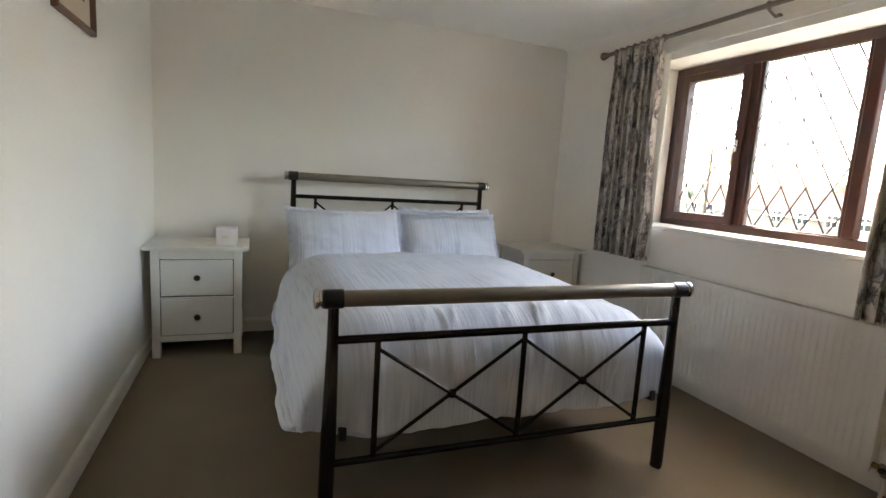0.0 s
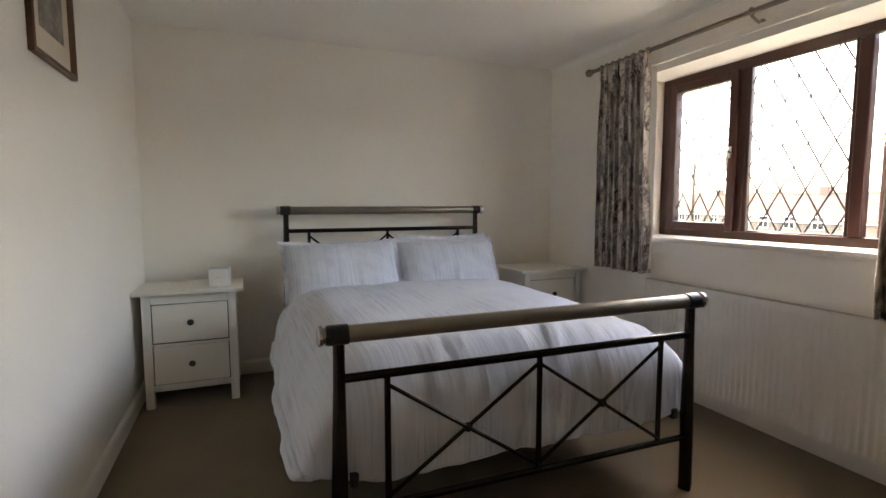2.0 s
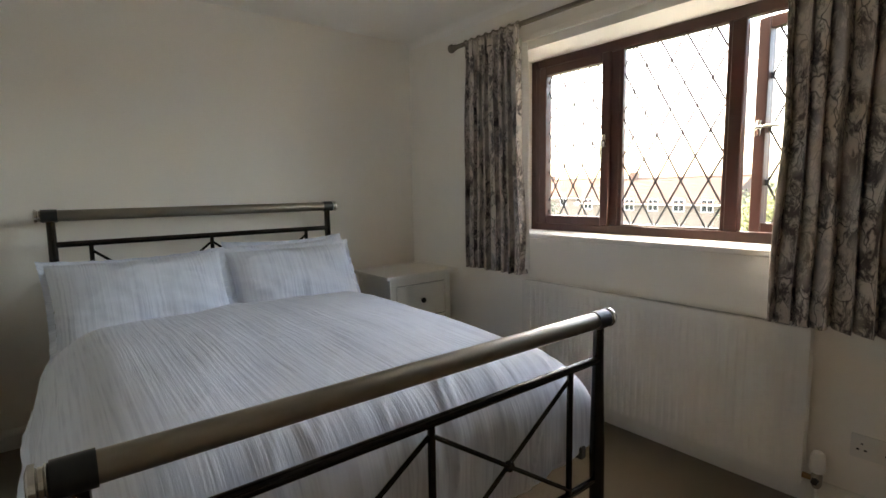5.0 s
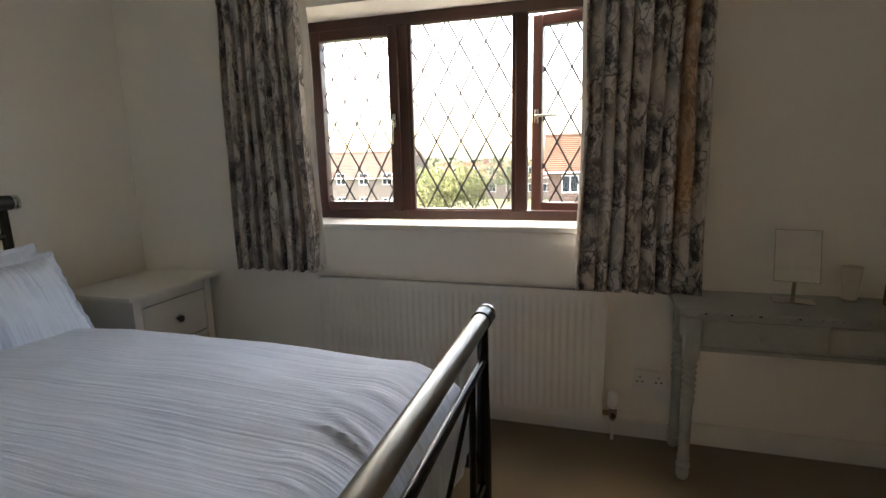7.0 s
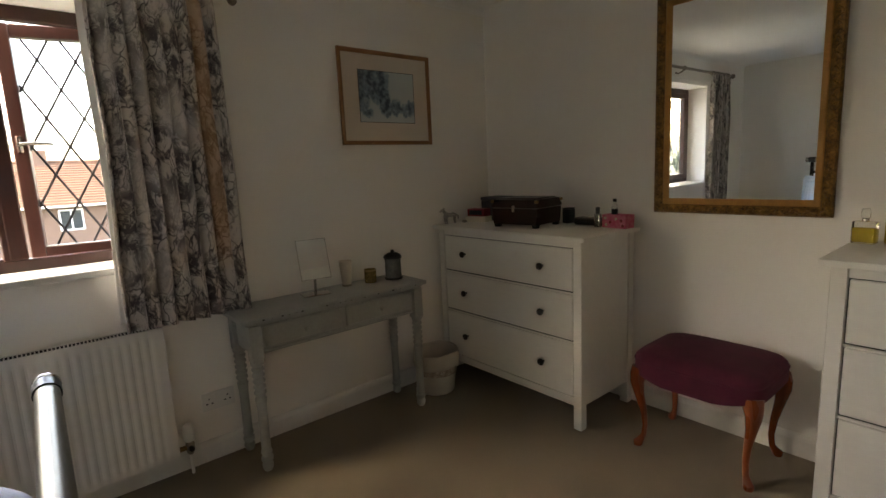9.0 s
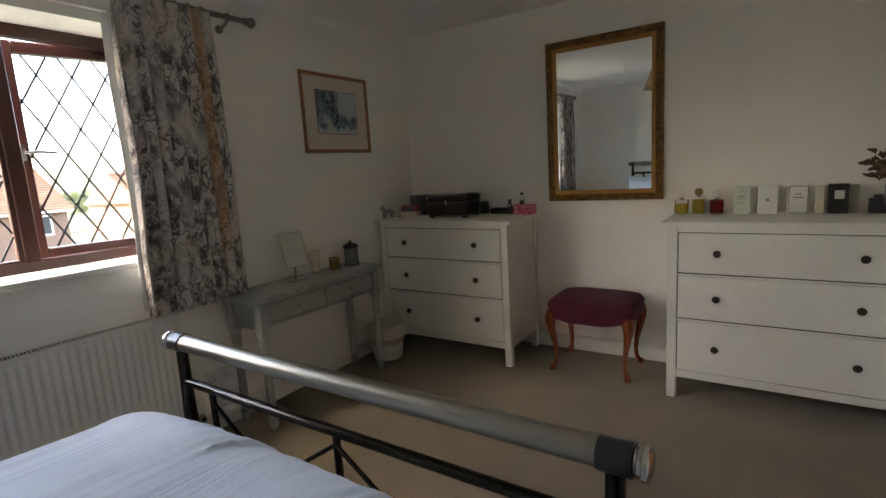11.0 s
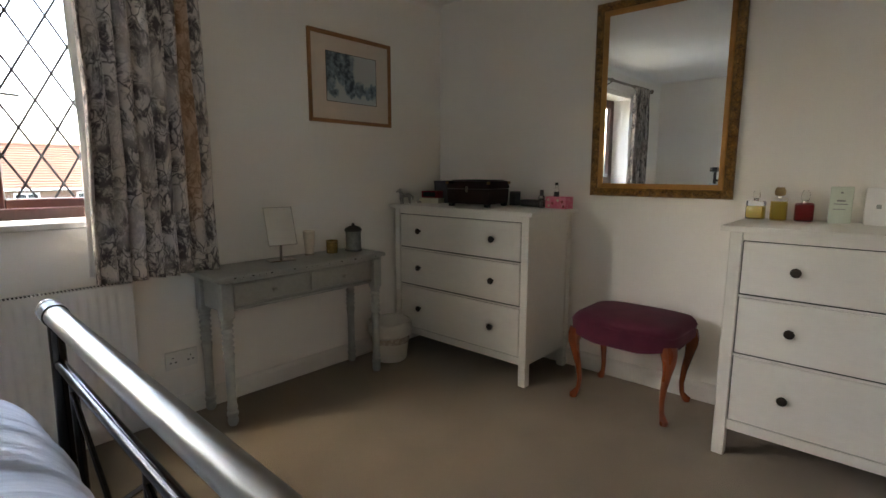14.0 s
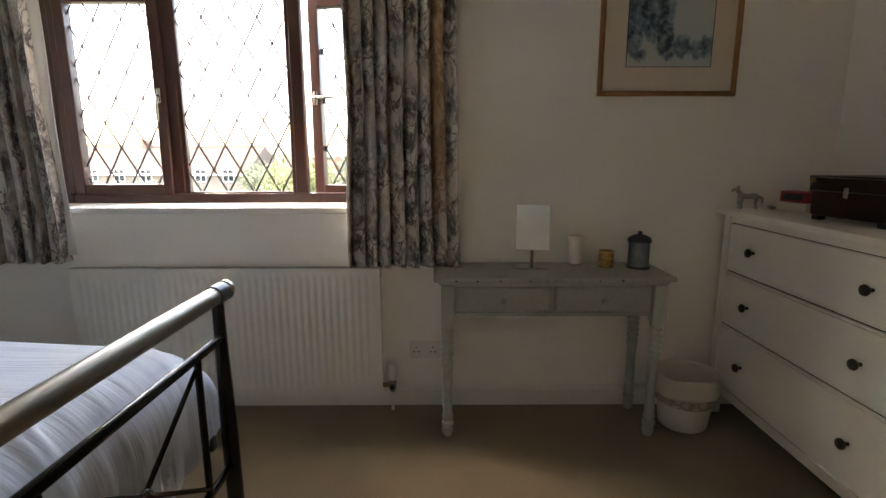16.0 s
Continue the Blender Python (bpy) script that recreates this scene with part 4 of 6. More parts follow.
def curtain(y0, y1, seed, folds, label):
    z0, z1, xc = (0.735 if seed < 5 else 0.715), 2.135, 2.492
    w = y1 - y0

    def place(u, v):
        # v from bottom to top
        spread = 1 + 0.10 * (1 - v)
        uu = u + 0.030 * noise.noise(Vector((u * 5, seed, 0.3))) + 0.012 * noise.noise(Vector((u * 3, v * 1.4, seed)))
        ph = uu * folds * 2 * math.pi
        amp = (0.074 + 0.030 * noise.noise(Vector((u * 7, seed, v * 0.8)))) * (0.50 + 0.50 * min(1, (1 - v) * 4))
        # rounded folds with narrow valleys between them
        dx = amp * (0.62 - abs(math.sin(ph / 2)) ** 0.6) + 0.006 * math.sin(ph * 1.7 + seed)
        if v > 0.935:
            dx = 0.012 * math.sin(u * folds * 3 * 2 * math.pi) - 0.012
        y = (y0 + y1) / 2 + (u - 0.5) * w * spread + 0.016 * math.cos(ph) + 0.012 * noise.noise(Vector((u * 3, v * 3, seed + 4)))
        z = z0 + v * (z1 - z0) + (0.012 * noise.noise(Vector((u * 9, seed, 2))) if v < 0.02 else 0)
        return (xc + dx + 0.012 * (1 - v), y, z)

    c = thing("curtain", xc, (y0 + y1) / 2, z1, 0, label, "curtain", "pair of window curtains")
    off = Vector((-xc, -(y0 + y1) / 2, -z1))
    b = sheet(230, 64, lambda u, v: Vector(place(u, v)) + off, uv=lambda u, v: (u * w * 3.2, v * 0.9 + seed))
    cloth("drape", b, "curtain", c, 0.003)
    # plain lining that shows past the print on the window side
    near, way, past = (y0, -1, 0.032) if seed < 5 else (y1, 1, 0.012)
    lin = sheet(14, 30, lambda u, v: Vector((xc + 0.040 + 0.010 * math.sin(u * 9 + v * 2), near + way * (past * (1 - v) ** 0.7 + 0.006 - 0.10 * u + 0.006 * math.sin(v * 7 + seed)), z0 + 0.03 + v * (z1 - z0 - 0.12))) + off)
    cloth("lining", lin, "lining", c, 0.002, "plain white curtain lining")
    part("heading_tape", sheet(90, 1, lambda u, v: Vector((0.008 * math.sin(u * folds * 3 * 6.283) + 0.012, (u - 0.5) * w, -0.115 + v * 0.045)), uv=lambda u, v: (u * 0.6, v * 0.03)), "bincloth", c)
    for k in range(7):
        ry = (k + 0.5) / 7 * w - w / 2
        bm = bmesh.new()
        pts = [(2.512 - xc + 0.0195 * math.cos(a), ry, 2.143 - z1 + 0.0195 * math.sin(a)) for a in (2 * math.pi * q / 16 for q in range(17))]
        part("ring", sweep(pts, 0.0035, 6, bm, caps=False), "pole", c)
        part("hook", sweep([(2.512 - xc, ry, 2.127 - z1), (2.506 - xc, ry, 2.105 - z1), (2.498 - xc, ry, 2.09 - z1)], 0.0015, 6), "chrome", c)


curtain(2.62, 3.07, 2.0, 7.5, "cream curtain printed with purple-brown branches, drawn open, above the bedside cabinet")
curtain(0.86, 1.33, 8.0, 8.5, "cream curtain printed with purple-brown branches, daylight glow painted on as one tan strip")
pl = thing("curtain_pole", 2.512, 1.92, 2.143, 0, "limed wooden curtain pole with round ball finials", "curtain pole")
part("pole", sweep([(0, -1.27, 0), (0, 1.27, 0)], 0.0135, 16), "pole", pl)
for s in (-1, 1):
    part("finial", sweep([(0, s * q, 0) for q in (1.265, 1.275, 1.28, 1.288, 1.296, 1.306, 1.318, 1.33, 1.336)], [0.0135, 0.019, 0.019, 0.013, 0.02, 0.0265, 0.0275, 0.019, 0.006], 18), "pole", pl)
for yy in (-1.17, 0.05, 1.17):
    br = part("bracket", sweep([(0.082, yy, -0.045), (0.05, yy, -0.042), (0.02, yy, -0.03), (0.0, yy, -0.019)], 0.007, 10), "pole", pl)
    part("bracket_ring", sweep([(0.018 * math.cos(a), yy, 0.018 * math.sin(a)) for a in (2 * math.pi * q / 16 for q in range(17))], 0.0045, 8, caps=False), "pole", br)
    part("wall_rose", sweep([(0.083, yy, -0.045), (0.075, yy, -0.045), (0.072, yy, -0.045)], [0.021, 0.021, 0.014], 16), "pole", br)


# ---- dressing table and its things ----
def dressing_table():
    t = thing("dressing_table", 2.455, 0.466, 0, 0, "worn grey-green painted console table with turned legs", "table")
    d0, d1, hw, h = -0.176, 0.115, 0.497, 0.715
    part("tabletop", box(d0, d1 + 0.02, -hw, hw, h - 0.021, h, 0.007, 3), "desk", t)
    part("moulding", box(d0 + 0.018, d1 + 0.01, -hw + 0.02, hw - 0.02, h - 0.035, h - 0.021, 0.005, 2), "desk", t)
    for sy in (-1, 1):
        for sx, xx in ((-1, d0 + 0.034), (1, d1 - 0.02)):
            yy = sy * (hw - 0.058)
            leg = box(xx - 0.027, xx + 0.027, yy - 0.027, yy + 0.027, 0.515, h - 0.035, 0.003)
            prof = [(0.0, 0.0), (0.014, 0.0), (0.019, 0.012), (0.021, 0.03), (0.016, 0.042), (0.022, 0.052), (0.022, 0.066), (0.016, 0.074), (0.021, 0.09), (0.0175, 0.105),
                    (0.0175, 0.30), (0.020, 0.33), (0.022, 0.345), (0.018, 0.352)]
            for q in range(5):
                z = 0.362 + q * 0.027
                prof += [(0.0175, z), (0.0225, z + 0.008), (0.0225, z + 0.015), (0.0175, z + 0.023)]
            prof += [(0.0235, 0.503), (0.0235, 0.516)]
            lathe([(r * 1.2, zz) for r, zz in prof], 18, xx, yy, leg)
            part("leg", leg, "desk", t)
    xa = d0 + 0.026
    part("apron", box(xa + 0.012, xa + 0.026, -hw + 0.085, hw - 0.085, 0.54, h - 0.035, 0.002), "desk", t)
    part("apron", box(d1 - 0.02, d1 - 0.006, -hw + 0.085, hw - 0.085, 0.56, h - 0.035, 0.002), "desk", t)
    for sy in (-1, 1):
        part("side_apron", box(d0 + 0.079, d1 - 0.047, sy * (hw - 0.058) - 0.008, sy * (hw - 0.058) + 0.008, 0.54, h - 0.035, 0.002), "desk", t)
        ya, yb = (0.008, hw - 0.09) if sy > 0 else (-hw + 0.09, -0.008)
        dr = part("drawer", box(xa - 0.002, xa + 0.012, ya, yb, 0.568, h - 0.045, 0.003), "deskdrawer", t, "grey painted shallow drawer front")
        part("drawer_bead", frame_bars(ya + 0.002, yb - 0.002, 0.57, h - 0.047, 0.006, xa - 0.004, xa), "desk", dr)
        yk = (ya + yb) / 2
        part("knob", lathe([(0.005, xa - 0.002), (0.005, xa - 0.012), (0.011, xa - 0.016), (0.012, xa - 0.021), (0.007, xa - 0.026), (0.0, xa - 0.027)], 14, yk, 0.615, axis="x"), "deskdrawer", dr)
    part("bottom_bead", box(xa - 0.001, xa + 0.02, -hw + 0.085, hw - 0.085, 0.548, 0.560, 0.003), "desk", t)
    rng = random.Random(4)
    for k in range(16):
        yy, wd = rng.uniform(-hw + 0.01, hw - 0.02), rng.uniform(0.003, 0.012)
        part("paint_chip", box(d0 - 0.0006, d0 + 0.006, yy, yy + wd, h - 0.016, h - 0.016 + wd * 0.5, 0), "knob", t, "dark chip in the paint")


dressing_table()
v = thing("vanity_mirror", 2.47, 0.53, 0.7155, 80, "frameless tilting vanity mirror on a chrome base", "mirror")
part("base", box(-0.068, 0.068, -0.042, 0.042, 0, 0.008, 0.003, 2), "chrome", v)
part("stem", sweep([(0, 0, 0.008), (0, 0.004, 0.07), (0, 0.012, 0.11)], 0.007, 12), "chrome", v)
part("mirror_glass", box(-0.073, 0.073, -0.003, 0.003, -0.100, 0.100, 0.0012), mirror_mat, v, at=pose(0, 0.010, 0.182, 19))
part("mirror_back", box(-0.071, 0.071, -0.002, 0.002, -0.098, 0.098, 0), "chrome", v, at=pose(0, 0.0045, 0.180, 19))
part("edge_trim", frame_bars(-0.0745, 0.0745, -0.1015, 0.1015, 0.002, -0.0045, 0.0045, None, 0), "chrome", v, "thin metal edge", at=pose(0, 0.010, 0.182, 19) @ pose(0, 0, 0, 0, 0, 90))
g = thing("glass_tumbler", 2.515, 0.327, 0.7155, 0, "tall frosted cream glass flared tumbler", "glass")
part("cup", lathe([(0.0, 0.012), (0.021, 0.012), (0.024, 0.05), (0.031, 0.135), (0.0325, 0.137), (0.034, 0.135), (0.027, 0.05), (0.024, 0.002), (0.0, 0.0)], 24), "frost", g)
part("base_ring", lathe([(0.0, 0.0006), (0.0255, 0.0006), (0.026, 0.008), (0.0245, 0.011)], 24), "pewter", g)
g = thing("candle_glass", 2.485, 0.197, 0.7155, 0, "gold patterned candle glass", "candle")
part("cup", lathe([(0.0, 0.0), (0.03, 0.0), (0.0325, 0.006), (0.0325, 0.07), (0.0315, 0.072), (0.030, 0.07), (0.030, 0.05), (0.0, 0.05)], 24), "goldglass", g)
part("rim", lathe([(0.0328, 0.064), (0.0335, 0.066), (0.0335, 0.073), (0.031, 0.074)], 24), "brass", g)
g = thing("lidded_jar", 2.46, 0.062, 0.7155, 0, "smoked glass jar with a dark metal lid", "jar")
part("jar_body", lathe([(0.0, 0.0), (0.044, 0.0), (0.047, 0.006), (0.0455, 0.012), (0.0445, 0.10), (0.0465, 0.118), (0.0, 0.118)], 28), "smoke", g)
part("base_band", lathe([(0.046, 0.0005), (0.0495, 0.001), (0.0495, 0.011), (0.046, 0.012)], 28), "dark", g)
part("lid", lathe([(0.05, 0.118), (0.051, 0.124), (0.047, 0.134), (0.03, 0.145), (0.012, 0.150), (0.008, 0.154), (0.011, 0.159), (0.006, 0.164), (0.0, 0.165)], 28), "dark", g)


def bin_():
    w = thing("waste_bin", 2.405, -0.168, 0, 0, "cream cloth waste bin with an embroidered band", "bin")
    part("body", lathe([(0.0, 0.004), (0.095, 0.0), (0.103, 0.01), (0.112, 0.09), (0.122, 0.175), (0.128, 0.20), (0.124, 0.20), (0.10, 0.02), (0.0, 0.02)], 40), "bincloth", w)
    part("band", lathe([(0.1185, 0.118), (0.1205, 0.12), (0.1245, 0.158), (0.123, 0.161)], 40), "binband", w)
    b = sheet(80, 8, lambda u, v: ((0.131 + 0.006 * math.sin(v * 3.14) + 0.003 * noise.noise(Vector((math.cos(u * 6.283) * 3, math.sin(u * 6.283) * 3, v * 2)))) * math.cos(u * 6.283),
                                   (0.131 + 0.006 * math.sin(v * 3.14) + 0.003 * noise.noise(Vector((math.cos(u * 6.283) * 3, math.sin(u * 6.283) * 3, v * 2)))) * math.sin(u * 6.283), 0.165 + v * 0.088 - 0.006 * math.cos(u * 19)))
    cloth("turned_cuff", b, "bincloth", w, 0.004)
    part("inner_lining", lathe([(0.129, 0.252), (0.124, 0.2505), (0.108, 0.06), (0.0, 0.06)], 40), "bincloth", w)


bin_()


# ---- stool ----
def stool():
    s = thing("dressing_stool", 1.04, -0.615, 0, 0, "dressing stool with a maroon serpentine seat and cherry cabriole legs", "stool")
    hw, hd = 0.265, 0.205

    def outline(a):
        c, q = math.cos(a), math.sin(a)
        e = 0.30
        x = hw * (abs(c) ** e) * (1 if c > 0 else -1)
        y = hd * (abs(q) ** e) * (1 if q > 0 else -1)
        y += 0.022 * (1 if q > 0 else -1) * max(0, 1 - (x / hw) ** 2) * (abs(q) ** 0.5)
        return x, y

    bm = bmesh.new()
    n = 72
    levels = ((0.0, 0.90, 0.36), (0.0, 1.0, 0.365), (0, 1.0, 0.42), (0, 0.985, 0.44), (0, 0.93, 0.456), (0, 0.8, 0.466), (0, 0.5, 0.474), (0, 0.2, 0.476))
    rings = []
    for _, k, z in levels:
        ring = []
        for i in range(n):
            x, y = outline(2 * math.pi * (i + 0.5) / n)
            dip = -0.036 * max(0, 1 - (x / hw / 0.9) ** 2) * (1 if abs(y) > hd * 0.8 * k else 0.4) if z < 0.37 else 0
            ring.append(bm.verts.new((x * k, y * k, z + dip + 0.004 * max(0, abs(x) / hw - 0.7))))
        rings.append(ring)
    for a, c in zip(rings, rings[1:]):
        for i in range(n):
            bm.faces.new((a[i], a[(i + 1) % n], c[(i + 1) % n], c[i]))
    bm.faces.new(rings[0][::-1])
    bm.faces.new(rings[-1])
    part("seat", bm, "maroon", s, "maroon woven seat pad")
    part("piping", sweep([(outline(2 * math.pi * (i + 0.5) / n)[0] * 1.003, outline(2 * math.pi * (i + 0.5) / n)[1] * 1.003, 0.425) for i in range(n + 1)], 0.003, 6, caps=False), "maroon", s)
    for sx in (-1, 1):
        for sy in (-1, 1):
            pts = [(0.0, 0.0, 0.375), (0.008, 0.008, 0.345), (0.012, 0.012, 0.31), (0.004, 0.004, 0.25), (-0.010, -0.010, 0.17), (-0.016, -0.016, 0.10), (-0.012, -0.012, 0.05), (-0.002, -0.002, 0.025), (0.006, 0.006, 0.012), (0.006, 0.006, 0.0)]
            rad = [0.040, 0.037, 0.030, 0.021, 0.0155, 0.0125, 0.012, 0.017, 0.022, 0.018]
            part("leg", sweep([(sx * (0.226 + a), sy * (0.165 + c), z) for a, c, z in pts], rad, 16), "cherry", s)


stool()

# ---- wall mirror and pictures ----
wm = thing("wall_mirror", 1.05, SY + 0.002, 1.56, 0, "tall wall mirror in an ornate antique gold frame", "mirror")
W2, H2 = 0.362, 0.513


def moulded(parent, name, w2, h2, prof, material, axis="y", label=""):
    """A mitred picture moulding; prof gives (distance in from the edge, height off the wall)."""
    bm = bmesh.new()
    loops = []
    for ins, out in prof:
        a, c = w2 - ins, h2 - ins
        pts = ((-a, -c), (a, -c), (a, c), (-a, c))
        seg = []
        for (p, q), (r, s) in zip(pts, pts[1:] + pts[:1]):
            for k in range(24):
                f = k / 24
                u, w = p + (r - p) * f, q + (s - q) * f
                seg.append(bm.verts.new((u, out, w) if axis == "y" else (-out, u, w)))
        loops.append(seg)
    m = len(loops[0])
    for a, c in zip(loops, loops[1:]):
        for k in range(m):
            bm.faces.new((a[k], a[(k + 1) % m], c[(k + 1) % m], c[k]))
    return part(name, bm, material, parent, label)


moulded(wm, "outer_frame", W2, H2, ((0, 0.0), (0, 0.02), (0.006, 0.030), (0.018, 0.034), (0.032, 0.028), (0.042, 0.018)), "gold", label="ornate gilt outer moulding")
moulded(wm, "inner_frame", W2 - 0.042, H2 - 0.042, ((0, 0.017), (0.004, 0.021), (0.012, 0.017), (0.026, 0.009), (0.028, 0.004)), "goldflat", label="plain gold inner moulding")
part("mirror_glass", box(-W2 + 0.06, W2 - 0.06, 0.003, 0.0065, -H2 + 0.06, H2 - 0.06, 0), mirror_mat, wm)
part("backing", box(-W2 + 0.01, W2 - 0.01, 0.0, 0.002, -H2 + 0.01, H2 - 0.01, 0), "oak", wm)
# carved leaf scrolls round the frame
orn = bmesh.new()
rng = random.Random(11)


def scroll(cx, cz, ang, size):
    b = bmesh.new()
    bmesh.ops.create_uvsphere(b, u_segments=8, v_segments=5, radius=1)
    ca, sa = math.cos(ang), math.sin(ang)
    for v in b.verts:
        u, w, o = v.co.x * size, v.co.z * size * 0.42, v.co.y * size * 0.45
        v.co = Vector((cx + u * ca - w * sa, 0.031 + o, cz + u * sa + w * ca))
    merge(orn, b)


for side in range(4):
    length = (W2 if side % 2 == 0 else H2) * 2 - 0.04
    n = int(length / 0.026)
    for k in range(n):
        f = -length / 2 + (k + 0.5) * length / n
        a = (0.7 if k % 2 else -0.7) + rng.uniform(-0.15, 0.15)
        if side == 0:
            scroll(f, H2 - 0.019, a, 0.0145)
        elif side == 2:
            scroll(f, -H2 + 0.019, a, 0.0145)
        elif side == 1:
            scroll(W2 - 0.019, f, a + 1.57, 0.0145)
        else:
            scroll(-W2 + 0.019, f, a + 1.57, 0.0145)
part("carved_leaves", orn, "gold", wm, "carved gilt leaf scrolls")
# it leans a little forward from its hook
wm.matrix_world = pose(1.05, SY + 0.007, 1.56, -0.5, 0, 0.3)

pc = thing("framed_picture", EX - 0.001, -0.058, 1.712, 0, "framed blue-grey watercolour landscape with a cream mount", "picture")
moulded(pc, "frame", 0.303, 0.252, ((0, 0.0), (0, 0.016), (0.004, 0.02), (0.012, 0.018), (0.02, 0.012), (0.022, 0.008)), "oak", "x")
part("mount", box(-0.007, -0.002, -0.283, 0.283, -0.232, 0.232, 0), "mount", pc, "cream picture mount")
part("print", box(-0.0085, -0.007, -0.183, 0.183, -0.128, 0.145, 0), "print", pc, "blue-grey watercolour print")
part("mount_line", frame_bars(-0.186, 0.186, -0.131, 0.148, 0.003, -0.009, -0.007, None, 0), "knob", pc)
pc2 = thing("framed_picture", WX + 0.001, 2.33, 1.94, 180, "brown wooden framed picture hung high", "picture")
moulded(pc2, "frame", 0.215, 0.275, ((0, 0.0), (0, 0.018), (0.005, 0.022), (0.018, 0.018), (0.026, 0.010), (0.028, 0.006)), "darkwood", "x")
part("mount", box(-0.006, -0.002, -0.19, 0.19, -0.25, 0.25, 0), "mount", pc2)
part("print", box(-0.0075, -0.006, -0.12, 0.12, -0.17, 0.17, 0), "sepia", pc2)

# ---- socket ----
so = thing("wall_socket", EX - 0.0005, 1.012, 0.285, 0, "white double wall socket", "socket")
part("plate", box(-0.011, 0, -0.073, 0.073, -0.043, 0.043, 0.003, 2), "plastic", so)
for s in (-1, 1):
    part("switch", box(-0.014, -0.011, s * 0.012 - 0.006, s * 0.012 + 0.006, 0.015, 0.032, 0.001), "plastic", so)
    for dy, dz, w in ((0.0, 0.012, 0.003), (-0.011, -0.010, 0.0045), (0.011, -0.010, 0.0045)):
        part("pin_hole", box(-0.0115, -0.0108, s * 0.04 + dy - w, s * 0.04 + dy + w, dz - 0.003, dz + 0.003, 0), "dark", so)

# ---- door with robe ----
dr = thing("door_1", -0.459, 0.885, 0.008, 8.7, "knotty pine six panel door standing slightly ajar", "door", "", "structure")
DW, DH, DT = 0.735, 1.965, 0.038


def dpanel(y0, y1, z0, z1):
    p = part("panel", box(-DT + 0.012, -0.012, y0 - 0.004, y1 + 0.004, z0 - 0.004, z1 + 0.004, 0), "pine", dr)
    part("raised_field", box(-DT + 0.006, -0.006, y0 + 0.03, y1 - 0.03, z0 + 0.03, z1 - 0.03, 0.0055, 1), "pine", p)
    part("bead", frame_bars(y0, y1, z0, z1, 0.012, -0.012, -0.004, None, 0.003), "pine", p)


ys = (0.0, -0.105, -0.32, -0.415, -0.63, -DW)
for a, c in ((0, 1), (4, 5)):
    part("stile", box(-DT, 0, ys[c], ys[a], 0, DH, 0.003), "pine", dr)
for za, zb in ((0, 0.215), (0.90, 1.05), (1.595, 1.69), (1.86, DH)):
    part("rail", box(-DT + 0.0005, -0.0005, ys[4], ys[1], za, zb, 0.002), "pine", dr)
for za, zb in ((0.215, 0.90), (1.05, 1.595), (1.69, 1.86)):
    part("muntin", box(-DT + 0.001, -0.001, ys[3], ys[2], za, zb, 0.002), "pine", dr)
    for a, c in ((2, 1), (4, 3)):
        dpanel(ys[a], ys[c], za, zb)
hk = part("hook", sweep([(0.0, -0.175, 1.80), (0.03, -0.175, 1.795), (0.04, -0.175, 1.81), (0.042, -0.175, 1.83)], 0.005, 10), "brass", dr)
part("hook_plate", box(0, 0.006, -0.19, -0.16, 1.775, 1.835, 0.002), "brass", hk)
part("door_handle", sweep([(0.0, -DW + 0.055, 0.99), (0.035, -DW + 0.055, 0.99), (0.045, -DW + 0.065, 0.99), (0.047, -DW + 0.16, 0.99)], [0.011, 0.009, 0.009, 0.008], 12), "brass", dr)


